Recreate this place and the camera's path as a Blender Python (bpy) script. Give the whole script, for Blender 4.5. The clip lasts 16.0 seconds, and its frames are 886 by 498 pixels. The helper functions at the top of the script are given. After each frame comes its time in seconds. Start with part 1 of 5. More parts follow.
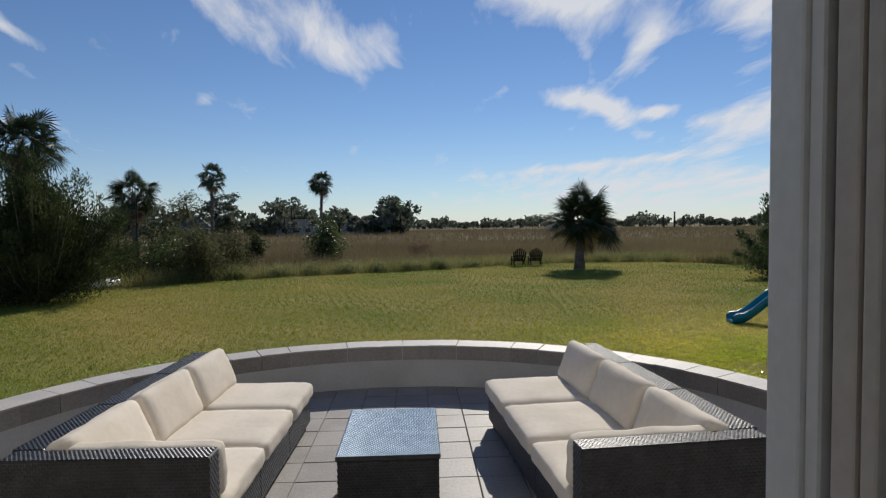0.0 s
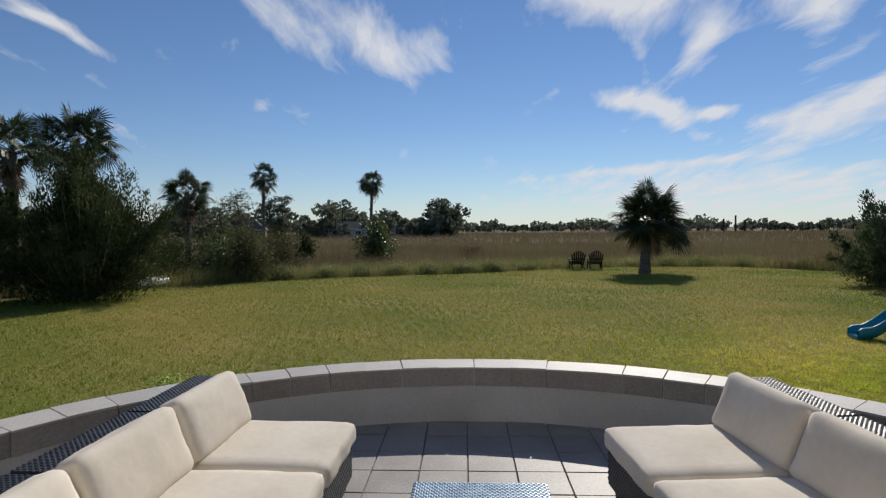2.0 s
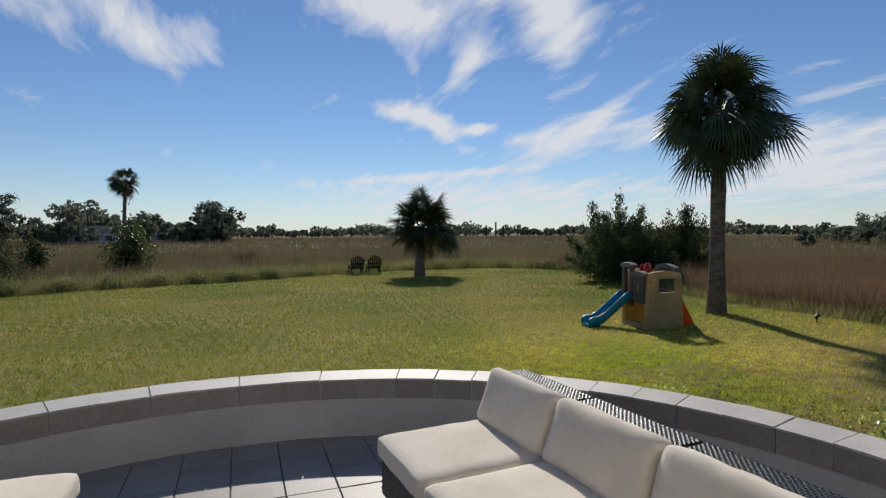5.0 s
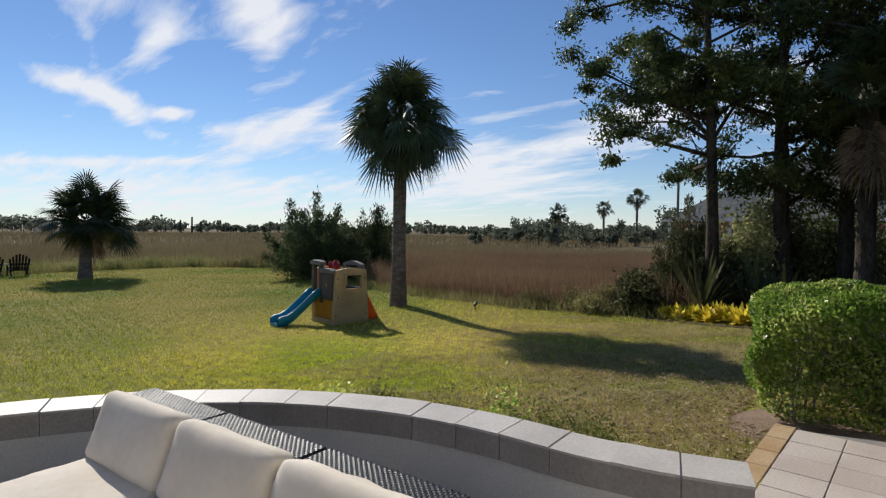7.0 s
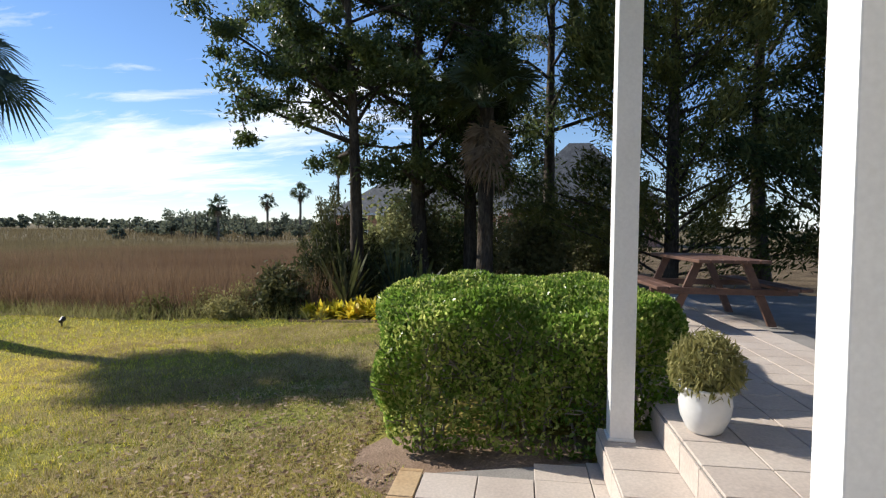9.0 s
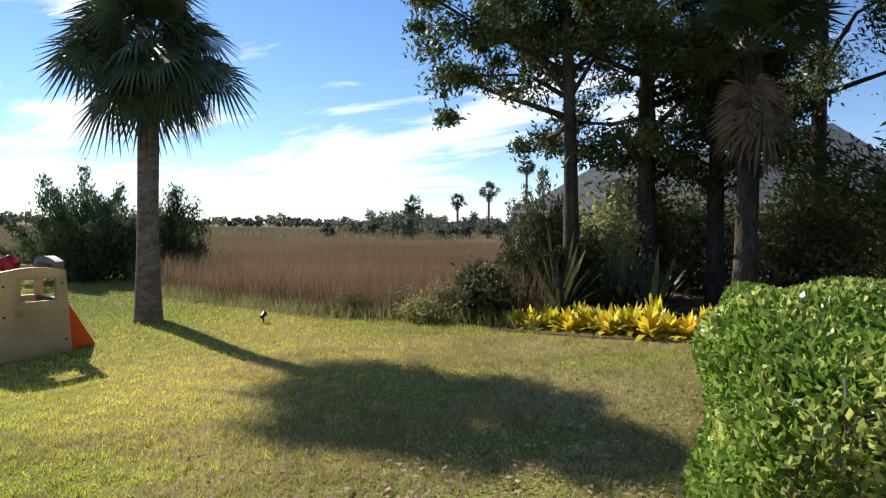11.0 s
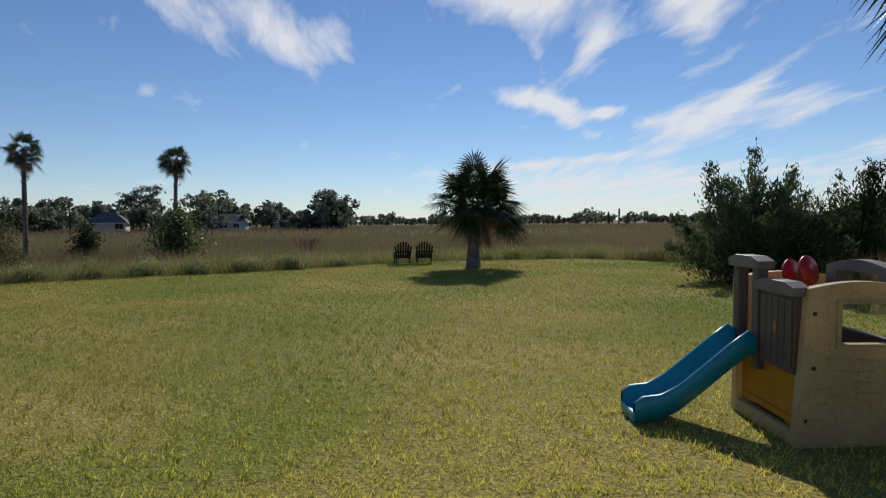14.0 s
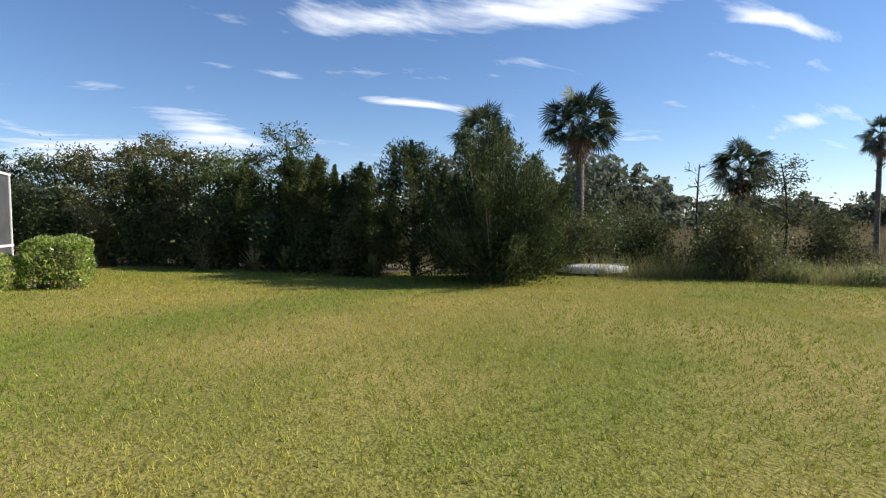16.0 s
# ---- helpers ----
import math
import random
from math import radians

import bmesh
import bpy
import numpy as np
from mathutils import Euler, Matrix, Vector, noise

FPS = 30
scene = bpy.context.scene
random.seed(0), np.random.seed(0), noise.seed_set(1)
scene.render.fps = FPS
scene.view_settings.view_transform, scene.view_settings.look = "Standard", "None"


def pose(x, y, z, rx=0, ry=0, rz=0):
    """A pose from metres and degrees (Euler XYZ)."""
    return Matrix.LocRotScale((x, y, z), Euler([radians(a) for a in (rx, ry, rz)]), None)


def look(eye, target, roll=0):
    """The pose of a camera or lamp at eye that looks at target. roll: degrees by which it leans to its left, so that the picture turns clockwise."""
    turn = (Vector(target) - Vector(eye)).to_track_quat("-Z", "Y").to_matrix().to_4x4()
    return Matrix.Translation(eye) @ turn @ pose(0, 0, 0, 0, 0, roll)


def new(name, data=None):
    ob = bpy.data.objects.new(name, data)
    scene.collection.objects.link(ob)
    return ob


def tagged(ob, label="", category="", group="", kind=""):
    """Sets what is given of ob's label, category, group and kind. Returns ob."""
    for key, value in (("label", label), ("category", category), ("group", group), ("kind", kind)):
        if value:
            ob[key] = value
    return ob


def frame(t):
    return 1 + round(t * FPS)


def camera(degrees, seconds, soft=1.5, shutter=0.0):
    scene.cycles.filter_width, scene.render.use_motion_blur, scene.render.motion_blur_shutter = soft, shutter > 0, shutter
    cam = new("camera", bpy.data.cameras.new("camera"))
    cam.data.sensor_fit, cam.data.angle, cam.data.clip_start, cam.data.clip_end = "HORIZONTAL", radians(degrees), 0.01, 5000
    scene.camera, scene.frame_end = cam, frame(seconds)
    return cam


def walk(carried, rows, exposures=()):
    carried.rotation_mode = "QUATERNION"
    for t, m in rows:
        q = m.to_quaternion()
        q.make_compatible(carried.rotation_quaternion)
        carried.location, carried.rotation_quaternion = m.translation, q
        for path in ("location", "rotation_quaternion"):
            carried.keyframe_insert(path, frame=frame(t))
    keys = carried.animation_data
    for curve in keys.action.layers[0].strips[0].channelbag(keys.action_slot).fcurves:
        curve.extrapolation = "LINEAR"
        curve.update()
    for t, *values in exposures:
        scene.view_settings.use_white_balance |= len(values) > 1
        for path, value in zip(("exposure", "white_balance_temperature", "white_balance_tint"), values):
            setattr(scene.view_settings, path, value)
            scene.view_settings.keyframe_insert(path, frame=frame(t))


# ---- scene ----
cam = camera(76.5, 16.0, 1.25)
PATH = [
    (0, (-0.038, -0.679, 1.622), (0.054, 1.317, 1.535), -0.7),
    (0.5, (-0.049, -0.318, 1.602), (-0.141, 1.678, 1.519), -0.5),
    (1, (-0.111, 0.028, 1.553), (-0.242, 2.023, 1.477), -0.4),
    (1.5, (-0.193, 0.411, 1.475), (-0.312, 2.406, 1.396), -0.4),
    (2, (-0.26, 0.68, 1.469), (-0.34, 2.677, 1.395), -0.4),
    (2.5, (-0.253, 0.793, 1.479), (-0.255, 2.792, 1.413), -0.5),
    (3, (-0.236, 0.838, 1.472), (-0.087, 2.831, 1.412), -0.5),
    (3.5, (-0.228, 0.842, 1.471), (0.075, 2.818, 1.415), -0.4),
    (6, (-0.094, 0.839, 1.453), (0.937, 2.552, 1.392), -0.1),
    (6.5, (-0.004, 0.813, 1.455), (1.267, 2.356, 1.396), 0.2),
    (7, (0.217, 0.853, 1.457), (1.73, 2.159, 1.39), 0.6),
    (7.5, (0.521, 0.936, 1.434), (2.225, 1.982, 1.365), 0.7),
    (8, (0.975, 1.041, 1.409), (2.828, 1.791, 1.339), 0.7),
    (8.5, (1.430, 1.060, 1.405), (3.371, 1.544, 1.332), 0.7),
    (9.3, (2.300, 1.020, 1.385), (4.287, 1.246, 1.307), 0.6),
    (9.9, (2.850, 1.120, 1.350), (4.831, 1.398, 1.268), 0.4),
    (10.3, (3.180, 1.450, 1.318), (5.127, 1.907, 1.234), 0.3),
    (10.5, (3.25, 1.583, 1.306), (5.162, 2.161, 1.221), 0.3),
    (11, (3.665, 2.063, 1.254), (5.453, 2.955, 1.168), 0.6),
    (11.5, (4.028, 2.699, 1.223), (5.658, 3.854, 1.133), 0.8),
    (12, (4.261, 3.358, 1.217), (5.724, 4.719, 1.122), 0.7),
    (12.5, (4.413, 4.054, 1.227), (5.655, 5.619, 1.122), 0.9),
    (13, (4.433, 4.801, 1.216), (5.407, 6.544, 1.102), 0.5),
    (13.5, (4.395, 5.566, 1.168), (5.037, 7.457, 1.055), 0.4),
    (14, (4.338, 6.319, 1.102), (4.596, 8.3, 1.003), -0.5),
    (14.5, (4.08, 6.98, 1.06), (3.911, 8.97, 0.962), 0.0),
    (15, (3.66, 7.83, 1.07), (2.903, 9.678, 0.964), -0.45),
    (15.5, (3.27, 8.62, 1.08), (1.845, 10.02, 0.973), -0.4),
    (16, (2.93, 9.3, 1.08), (1.088, 10.074, 0.992), -0.7),
]
EXPOSURES = [(0, -0.35), (3.5, -0.35), (6.5, -0.16), (8, 0.2), (10.5, 0.72), (11.5, 0.46), (12.5, -0.06), (13, -0.2), (13.5, -0.25), (14.5, -0.2), (15, 0.05), (16, 0.5)]
walk(cam, [(t, look(e, g, r)) for t, e, g, r in PATH], EXPOSURES)

# ---- light: low winter sun ahead and to the right, thin cirrus ----
SUN_AZ, SUN_EL = 17.0, 33.0          # degrees right of +y, above the horizon
sun = new("sun", bpy.data.lights.new("sun", "SUN"))
sun.data.energy, sun.data.angle, sun.data.color = 5.0, radians(0.6), (1.0, 0.94, 0.84)
sx, sy, sz = math.sin(radians(SUN_AZ)) * math.cos(radians(SUN_EL)), math.cos(radians(SUN_AZ)) * math.cos(radians(SUN_EL)), math.sin(radians(SUN_EL))
sun.matrix_world = look((sx * 60, sy * 60, sz * 60), (0, 0, 0))

world = bpy.data.worlds.new("sky")
scene.world = world
world.use_nodes = True
wt = world.node_tree


def wmath(op, a, b=None, c=None):
    n = wt.nodes.new("ShaderNodeMath")
    n.operation = op
    for i, v in enumerate((a, b, c)):
        if v is None:
            continue
        if isinstance(v, (int, float)):
            n.inputs[i].default_value = v
        else:
            wt.links.new(v, n.inputs[i])
    return n.outputs[0]


sky = wt.nodes.new("ShaderNodeTexSky")
sky.sky_type, sky.sun_disc = "NISHITA", False
sky.sun_elevation, sky.sun_rotation = radians(SUN_EL), radians(SUN_AZ)
sky.air_density, sky.dust_density, sky.ozone_density = 1.0, 0.0, 2.0
co = wt.nodes.new("ShaderNodeTexCoord")
sep = wt.nodes.new("ShaderNodeSeparateXYZ")
wt.links.new(co.outputs["Generated"], sep.inputs[0])
DX, DY, DZ = sep.outputs
AZ = wmath("MULTIPLY", wmath("ARCTAN2", DX, DY), 57.2958)
EL = wmath("MULTIPLY", wmath("ARCSINE", DZ), 57.2958)


def cloud(az, el, wa, we, tilt, amount):
    """One cirrus bank: a soft patch round a direction of the sky, in degrees."""
    a, e = wmath("SUBTRACT", AZ, az), wmath("SUBTRACT", EL, el)
    c, s_ = math.cos(radians(tilt)), math.sin(radians(tilt))
    u = wmath("ADD", wmath("MULTIPLY", a, c / wa), wmath("MULTIPLY", e, s_ / wa))
    v = wmath("ADD", wmath("MULTIPLY", a, -s_ / we), wmath("MULTIPLY", e, c / we))
    r = wmath("ADD", wmath("MULTIPLY", u, u), wmath("MULTIPLY", v, v))
    return wmath("MULTIPLY", wmath("POWER", 2.718, wmath("MULTIPLY", r, -1.0)), amount)


BANKS = [(16.8, 11.7, 5.2, 1.1, -10, 1.15), (19.5, 10.3, 2.6, 0.9, -38, 0.8), (17.3, 15.0, 0.7, 2.2, 12, 0.5), (23.3, 10.3, 1.9, 0.55, 6, 1.25), (22.4, 8.3, 1.0, 0.4, 12, 0.55),
         (14, 21.5, 8.5, 3.0, -16, 1.25), (22.3, 16.6, 1.5, 3.4, -34, 1.15), (31.5, 20, 3.0, 5.0, 12, 1.05), (33, 25, 8, 3.0, 10, 1.0), (20, 27, 12, 3.5, -10, 1.0),
         (31.5, 9.0, 5.6, 1.7, 8, 1.25), (36.5, 11.8, 6.0, 1.0, 34, 0.8), (40, 9.5, 3.5, 1.6, 20, 0.8),
         (-10.5, 18.8, 7.5, 2.6, -30, 0.95), (-18.5, 19.5, 6.5, 1.8, -36, 0.85), (-3, 17.5, 3.0, 2.6, -30, 0.5), (-35.5, 16.2, 4.2, 0.55, -24, 0.85), (-39, 13.8, 2.2, 0.4, -20, 0.5),
         (-20, 11.8, 1.0, 1.3, -50, 0.6), (-6, 7.5, 1.6, 0.7, 30, 0.35), (17, 5.6, 9, 0.55, 4, 0.95), (24, 4.2, 15, 1.4, 2, 0.75), (30, 2.2, 26, 1.8, 0, 0.6), (8, 6.0, 4, 0.5, 0, 0.4),
         (64, 9.2, 11, 2.2, 16, 1.15), (52, 7.6, 4.0, 1.9, 10, 0.95), (54, 4.5, 12, 1.6, 0, 0.85), (58, 12.0, 9, 0.5, 8, 0.6), (72, 13.5, 6, 1.6, 22, 0.9), (84, 11, 10, 3.0, 10, 0.8),
         (-97, 6.4, 13, 1.6, 2, 0.85), (-91, 9.6, 5.5, 1.3, -14, 0.75), (-72.5, 12.3, 7.5, 0.42, -6, 0.72), (-84, 14.4, 7, 0.5, -8, 0.55), (-78.5, 11.4, 2.4, 0.8, -8, 0.4),
         (-70, 19.6, 15, 1.7, 0, 0.72), (-52, 20.5, 9, 2.2, 4, 0.7), (-60, 23.5, 18, 2.4, -4, 0.7), (-34.5, 8.3, 2.6, 0.8, 0, 0.9), (-38, 17.0, 3.4, 0.5, -6, 0.55), (-44, 25, 10, 3, 0, 0.8)]
total = None
for bank in BANKS:
    one = cloud(*bank)
    total = one if total is None else wmath("ADD", total, one)
comb = wt.nodes.new("ShaderNodeCombineXYZ")
fade = wmath("ADD", wmath("MAXIMUM", DZ, 0.0), 0.16)
wt.links.new(wmath("DIVIDE", DX, fade), comb.inputs[0])
wt.links.new(wmath("DIVIDE", DY, fade), comb.inputs[1])
warp = wt.nodes.new("ShaderNodeTexNoise")
warp.inputs["Scale"].default_value, warp.inputs["Detail"].default_value = 0.9, 3
wt.links.new(comb.outputs[0], warp.inputs["Vector"])
wv = wt.nodes.new("ShaderNodeVectorMath")
wv.operation = "MULTIPLY_ADD"
wt.links.new(warp.outputs["Color"], wv.inputs[0])
wv.inputs[1].default_value = (0.55, 0.55, 0)
wt.links.new(comb.outputs[0], wv.inputs[2])
mp = wt.nodes.new("ShaderNodeMapping")
mp.inputs["Rotation"].default_value = (0, 0, radians(24))
mp.inputs["Scale"].default_value = (3.4, 1.1, 1)
wt.links.new(wv.outputs[0], mp.inputs["Vector"])
fib = wt.nodes.new("ShaderNodeTexNoise")
fib.inputs["Scale"].default_value, fib.inputs["Detail"].default_value, fib.inputs["Roughness"].default_value = 1.5, 9, 0.62
wt.links.new(mp.outputs[0], fib.inputs["Vector"])
dens = wmath("MULTIPLY", wmath("SUBTRACT", wmath("ADD", fib.outputs["Fac"], wmath("MULTIPLY", wmath("MINIMUM", total, 1.35), 0.46)), 0.66), 2.3)
thin = wmath("MULTIPLY", wmath("MAXIMUM", wmath("SUBTRACT", fib.outputs["Fac"], 0.48), 0.0), 0.75)
haze = wmath("MULTIPLY", wmath("POWER", 2.718, wmath("MULTIPLY", wmath("MAXIMUM", EL, 0.0), -0.30)), 0.42)
dens = wmath("MINIMUM", wmath("ADD", wmath("MAXIMUM", wmath("ADD", dens, thin), 0.0), haze), 0.92)
cmix = wt.nodes.new("ShaderNodeMix")
cmix.data_type = "RGBA"
wt.links.new(dens, cmix.inputs["Factor"])
tint = wt.nodes.new("ShaderNodeMix")
tint.data_type, tint.blend_type = "RGBA", "MULTIPLY"
tint.inputs["Factor"].default_value = 1.0
tint.inputs["B"].default_value = (0.82, 0.975, 1.22, 1)
wt.links.new(sky.outputs[0], tint.inputs["A"])
wt.links.new(tint.outputs["Result"], cmix.inputs["A"])
cmix.inputs["B"].default_value = (10.6, 10.8, 11.4, 1)
bg = wt.nodes["Background"]
wt.links.new(cmix.outputs["Result"], bg.inputs["Color"])
bg.inputs["Strength"].default_value = 0.083


# ---- materials ----
def mat(name, c1, c2, scale=3.0, rough=0.7, fine=40.0, bump=0.25, depth=0.01, metal=0.0, c3=None, mottle=0.25, rnd=0.0, leaf=0.0, sheen=None, stretch=None):
    """A surface of two colours in broad patches, broken up by a fine grain that is also its relief. rnd: how far alike pieces differ;
    leaf: how much light shines through."""
    m = bpy.data.materials.new(name)
    m.use_nodes = True
    t = m.node_tree
    b = t.nodes["Principled BSDF"]
    g = t.nodes.new("ShaderNodeNewGeometry")
    pos = g.outputs["Position"]
    if stretch:
        k = t.nodes.new("ShaderNodeMapping")
        k.inputs["Scale"].default_value = stretch
        t.links.new(pos, k.inputs["Vector"])
        pos = k.outputs[0]
    n1, n2 = t.nodes.new("ShaderNodeTexNoise"), t.nodes.new("ShaderNodeTexNoise")
    for n, s, d in ((n1, scale, 4), (n2, fine, 5)):
        n.inputs["Scale"].default_value, n.inputs["Detail"].default_value = s, d
        t.links.new(pos, n.inputs["Vector"])
    ramp = t.nodes.new("ShaderNodeValToRGB")
    ramp.color_ramp.elements[0].position, ramp.color_ramp.elements[1].position = 0.36, 0.64
    ramp.color_ramp.elements[0].color, ramp.color_ramp.elements[1].color = (*c1, 1), (*c2, 1)
    if c3:
        ramp.color_ramp.elements.new(0.72).color = (*c3, 1)
    src = n1.outputs["Fac"]
    if rnd:
        o = t.nodes.new("ShaderNodeObjectInfo")
        a = t.nodes.new("ShaderNodeMath")
        a.operation = "ADD"
        q = t.nodes.new("ShaderNodeMath")
        q.operation = "ADD"
        t.links.new(o.outputs["Random"], q.inputs[0])
        t.links.new(g.outputs["Random Per Island"], q.inputs[1])
        w = t.nodes.new("ShaderNodeMath")
        w.operation = "MULTIPLY_ADD"
        t.links.new(q.outputs[0], w.inputs[0])
        w.inputs[1].default_value, w.inputs[2].default_value = rnd, -rnd
        t.links.new(src, a.inputs[0])
        t.links.new(w.outputs[0], a.inputs[1])
        src = a.outputs[0]
    t.links.new(src, ramp.inputs[0])
    mx = t.nodes.new("ShaderNodeMix")
    mx.data_type, mx.blend_type = "RGBA", "MULTIPLY"
    mx.inputs["Factor"].default_value = 1.0
    r2 = t.nodes.new("ShaderNodeValToRGB")
    r2.color_ramp.elements[0].position, r2.color_ramp.elements[1].position = 0.3, 0.7
    lo, hi = 1 - mottle, 1 + mottle * 0.4
    r2.color_ramp.elements[0].color, r2.color_ramp.elements[1].color = (lo, lo, lo, 1), (hi, hi, hi, 1)
    t.links.new(n2.outputs["Fac"], r2.inputs[0])
    t.links.new(ramp.outputs[0], mx.inputs["A"])
    t.links.new(r2.outputs[0], mx.inputs["B"])
    t.links.new(mx.outputs["Result"], b.inputs["Base Color"])
    b.inputs["Roughness"].default_value, b.inputs["Metallic"].default_value = rough, metal
    if bump:
        bp = t.nodes.new("ShaderNodeBump")
        bp.inputs["Strength"].default_value, bp.inputs["Distance"].default_value = bump, depth
        t.links.new(n2.outputs["Fac"], bp.inputs["Height"])
        t.links.new(bp.outputs[0], b.inputs["Normal"])
    if sheen is not None:
        b.inputs["Specular IOR Level"].default_value = sheen
    if leaf:
        tr, ms = t.nodes.new("ShaderNodeBsdfTranslucent"), t.nodes.new("ShaderNodeMixShader")
        t.links.new(mx.outputs["Result"], tr.inputs["Color"])
        ms.inputs[0].default_value = leaf
        t.links.new(b.outputs[0], ms.inputs[1])
        t.links.new(tr.outputs[0], ms.inputs[2])
        t.links.new(ms.outputs[0], t.nodes["Material Output"].inputs["Surface"])
    return m


M_LAWN = mat("lawn_soil", (0.18, 0.20, 0.04), (0.36, 0.28, 0.09), 0.24, 0.95, 30, 0.9, 0.03, mottle=0.5, sheen=0.1)
M_BLADE = mat("grass_blade", (0.20, 0.29, 0.026), (0.52, 0.42, 0.088), 0.20, 0.6, 6, 0, mottle=0.35, rnd=0.20, leaf=0.30, sheen=0.2)
M_MARSH = mat("marsh_mud", (0.14, 0.11, 0.062), (0.19, 0.155, 0.085), 0.05, 0.95, 2.5, 0.8, 0.15, mottle=0.5, sheen=0.1)
M_REED = mat("marsh_grass", (0.21, 0.130, 0.08), (0.32, 0.22, 0.13), 0.12, 0.8, 5, 0, mottle=0.35, rnd=0.14, leaf=0.35, sheen=0.15)
# greener turf, its colour also raised so the patch reads as sunlit
M_LUSH_LIT = mat("lush_lit_grass_blade", (0.52, 0.62, 0.035), (0.86, 0.74, 0.14), 0.45, 0.55, 6, 0, mottle=0.3, rnd=0.25, leaf=0.46, sheen=0.25)
M_REEDF = mat("far_marsh_grass", (0.20, 0.155, 0.085), (0.29, 0.235, 0.125), 0.05, 0.8, 3, 0, mottle=0.35, rnd=0.14, leaf=0.3, sheen=0.15)
M_REEDG = mat("marsh_edge_grass", (0.18, 0.20, 0.06), (0.36, 0.33, 0.14), 0.4, 0.8, 5, 0, mottle=0.35, rnd=0.2, leaf=0.4, sheen=0.15)
M_LITTER = mat("leaf_litter", (0.10, 0.07, 0.04), (0.20, 0.15, 0.09), 1.2, 0.95, 45, 0.9, 0.03, mottle=0.6, sheen=0.1)
M_TILE = mat("patio_tile", (0.29, 0.27, 0.255), (0.37, 0.345, 0.325), 2.2, 0.55, 60, 0.15, 0.003, mottle=0.2, rnd=0.22)
M_PINK = mat("path_tile", (0.46, 0.39, 0.34), (0.55, 0.48, 0.42), 2.2, 0.6, 60, 0.15, 0.003, mottle=0.15, rnd=0.18)
M_RUST = mat("stained_tile", (0.42, 0.27, 0.13), (0.50, 0.36, 0.21), 3.0, 0.6, 50, 0.15, 0.003, mottle=0.2, rnd=0.2)
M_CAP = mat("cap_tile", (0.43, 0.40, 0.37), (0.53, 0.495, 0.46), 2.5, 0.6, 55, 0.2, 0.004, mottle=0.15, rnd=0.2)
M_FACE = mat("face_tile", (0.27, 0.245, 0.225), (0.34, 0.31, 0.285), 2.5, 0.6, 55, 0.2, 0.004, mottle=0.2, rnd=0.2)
M_STRAW = mat("straw_blade", (0.42, 0.33, 0.17), (0.62, 0.52, 0.30), 0.8, 0.7, 6, 0, mottle=0.3, rnd=0.2, leaf=0.4, sheen=0.2)
M_FALLEN = mat("fallen_leaf", (0.22, 0.14, 0.08), (0.46, 0.34, 0.21), 3.0, 0.8, 20, 0, mottle=0.3, rnd=0.4, leaf=0.15)
M_GROUT = mat("grout", (0.22, 0.205, 0.19), (0.28, 0.26, 0.24), 4, 0.9, 80, 0.3, 0.003)
M_PLASTER = mat("wall_plaster", (0.52, 0.51, 0.49), (0.62, 0.605, 0.58), 1.6, 0.85, 90, 0.3, 0.003, mottle=0.14)
M_CUSHION = mat("cushion_canvas", (0.67, 0.60, 0.505), (0.75, 0.68, 0.585), 3.0, 0.95, 26, 0.25, 0.004, mottle=0.05, sheen=0.2)
M_WICKER = mat("wicker", (0.012, 0.013, 0.015), (0.028, 0.029, 0.033), 14, 0.36, 300, 0.3, 0.002, mottle=0.3, rnd=0.15, sheen=0.4)
M_WHITE = mat("white_paint", (0.74, 0.74, 0.72), (0.80, 0.80, 0.78), 1.2, 0.5, 60, 0.1, 0.002, mottle=0.06)
M_JAMB = mat("cream_jamb", (0.55, 0.49, 0.42), (0.64, 0.58, 0.50), 2.0, 0.55, 60, 0.1, 0.002, mottle=0.1)
M_STUCCO = mat("house_stucco", (0.60, 0.56, 0.50), (0.68, 0.64, 0.58), 1.0, 0.9, 120, 0.5, 0.004, mottle=0.1)
M_BARK = mat("bark", (0.055, 0.044, 0.036), (0.105, 0.088, 0.07), 5, 0.95, 28, 1.0, 0.03, mottle=0.5, sheen=0.1, stretch=(1, 1, 0.3))
M_PBARK = mat("palm_bark", (0.16, 0.13, 0.105), (0.27, 0.23, 0.19), 6, 0.95, 26, 1.0, 0.03, mottle=0.45, sheen=0.1, stretch=(1, 1, 2.2))
M_FROND = mat("palm_frond", (0.035, 0.052, 0.022), (0.085, 0.11, 0.045), 1.5, 0.5, 8, 0, mottle=0.3, rnd=0.25, leaf=0.10, sheen=0.3)
M_DEAD = mat("dead_frond", (0.20, 0.13, 0.08), (0.32, 0.23, 0.15), 2.5, 0.85, 8, 0, mottle=0.3, rnd=0.2, leaf=0.15, sheen=0.1)
M_CEDAR = mat("cedar_leaf", (0.042, 0.064, 0.022), (0.11, 0.13, 0.044), 0.9, 0.7, 7, 0, mottle=0.4, rnd=0.15, leaf=0.28, sheen=0.15)
M_BUSH = mat("juniper_spray", (0.06, 0.095, 0.042), (0.15, 0.185, 0.08), 1.2, 0.65, 7, 0, mottle=0.4, rnd=0.2, leaf=0.3, sheen=0.2)
# lighter, browner cedar leaf with sunlit tone in its colour
M_CEDARB = mat("cedar_leaf_bronze_lit", (0.07, 0.09, 0.026), (0.17, 0.17, 0.05), 0.9, 0.7, 7, 0, mottle=0.4, rnd=0.15, leaf=0.3, sheen=0.15)
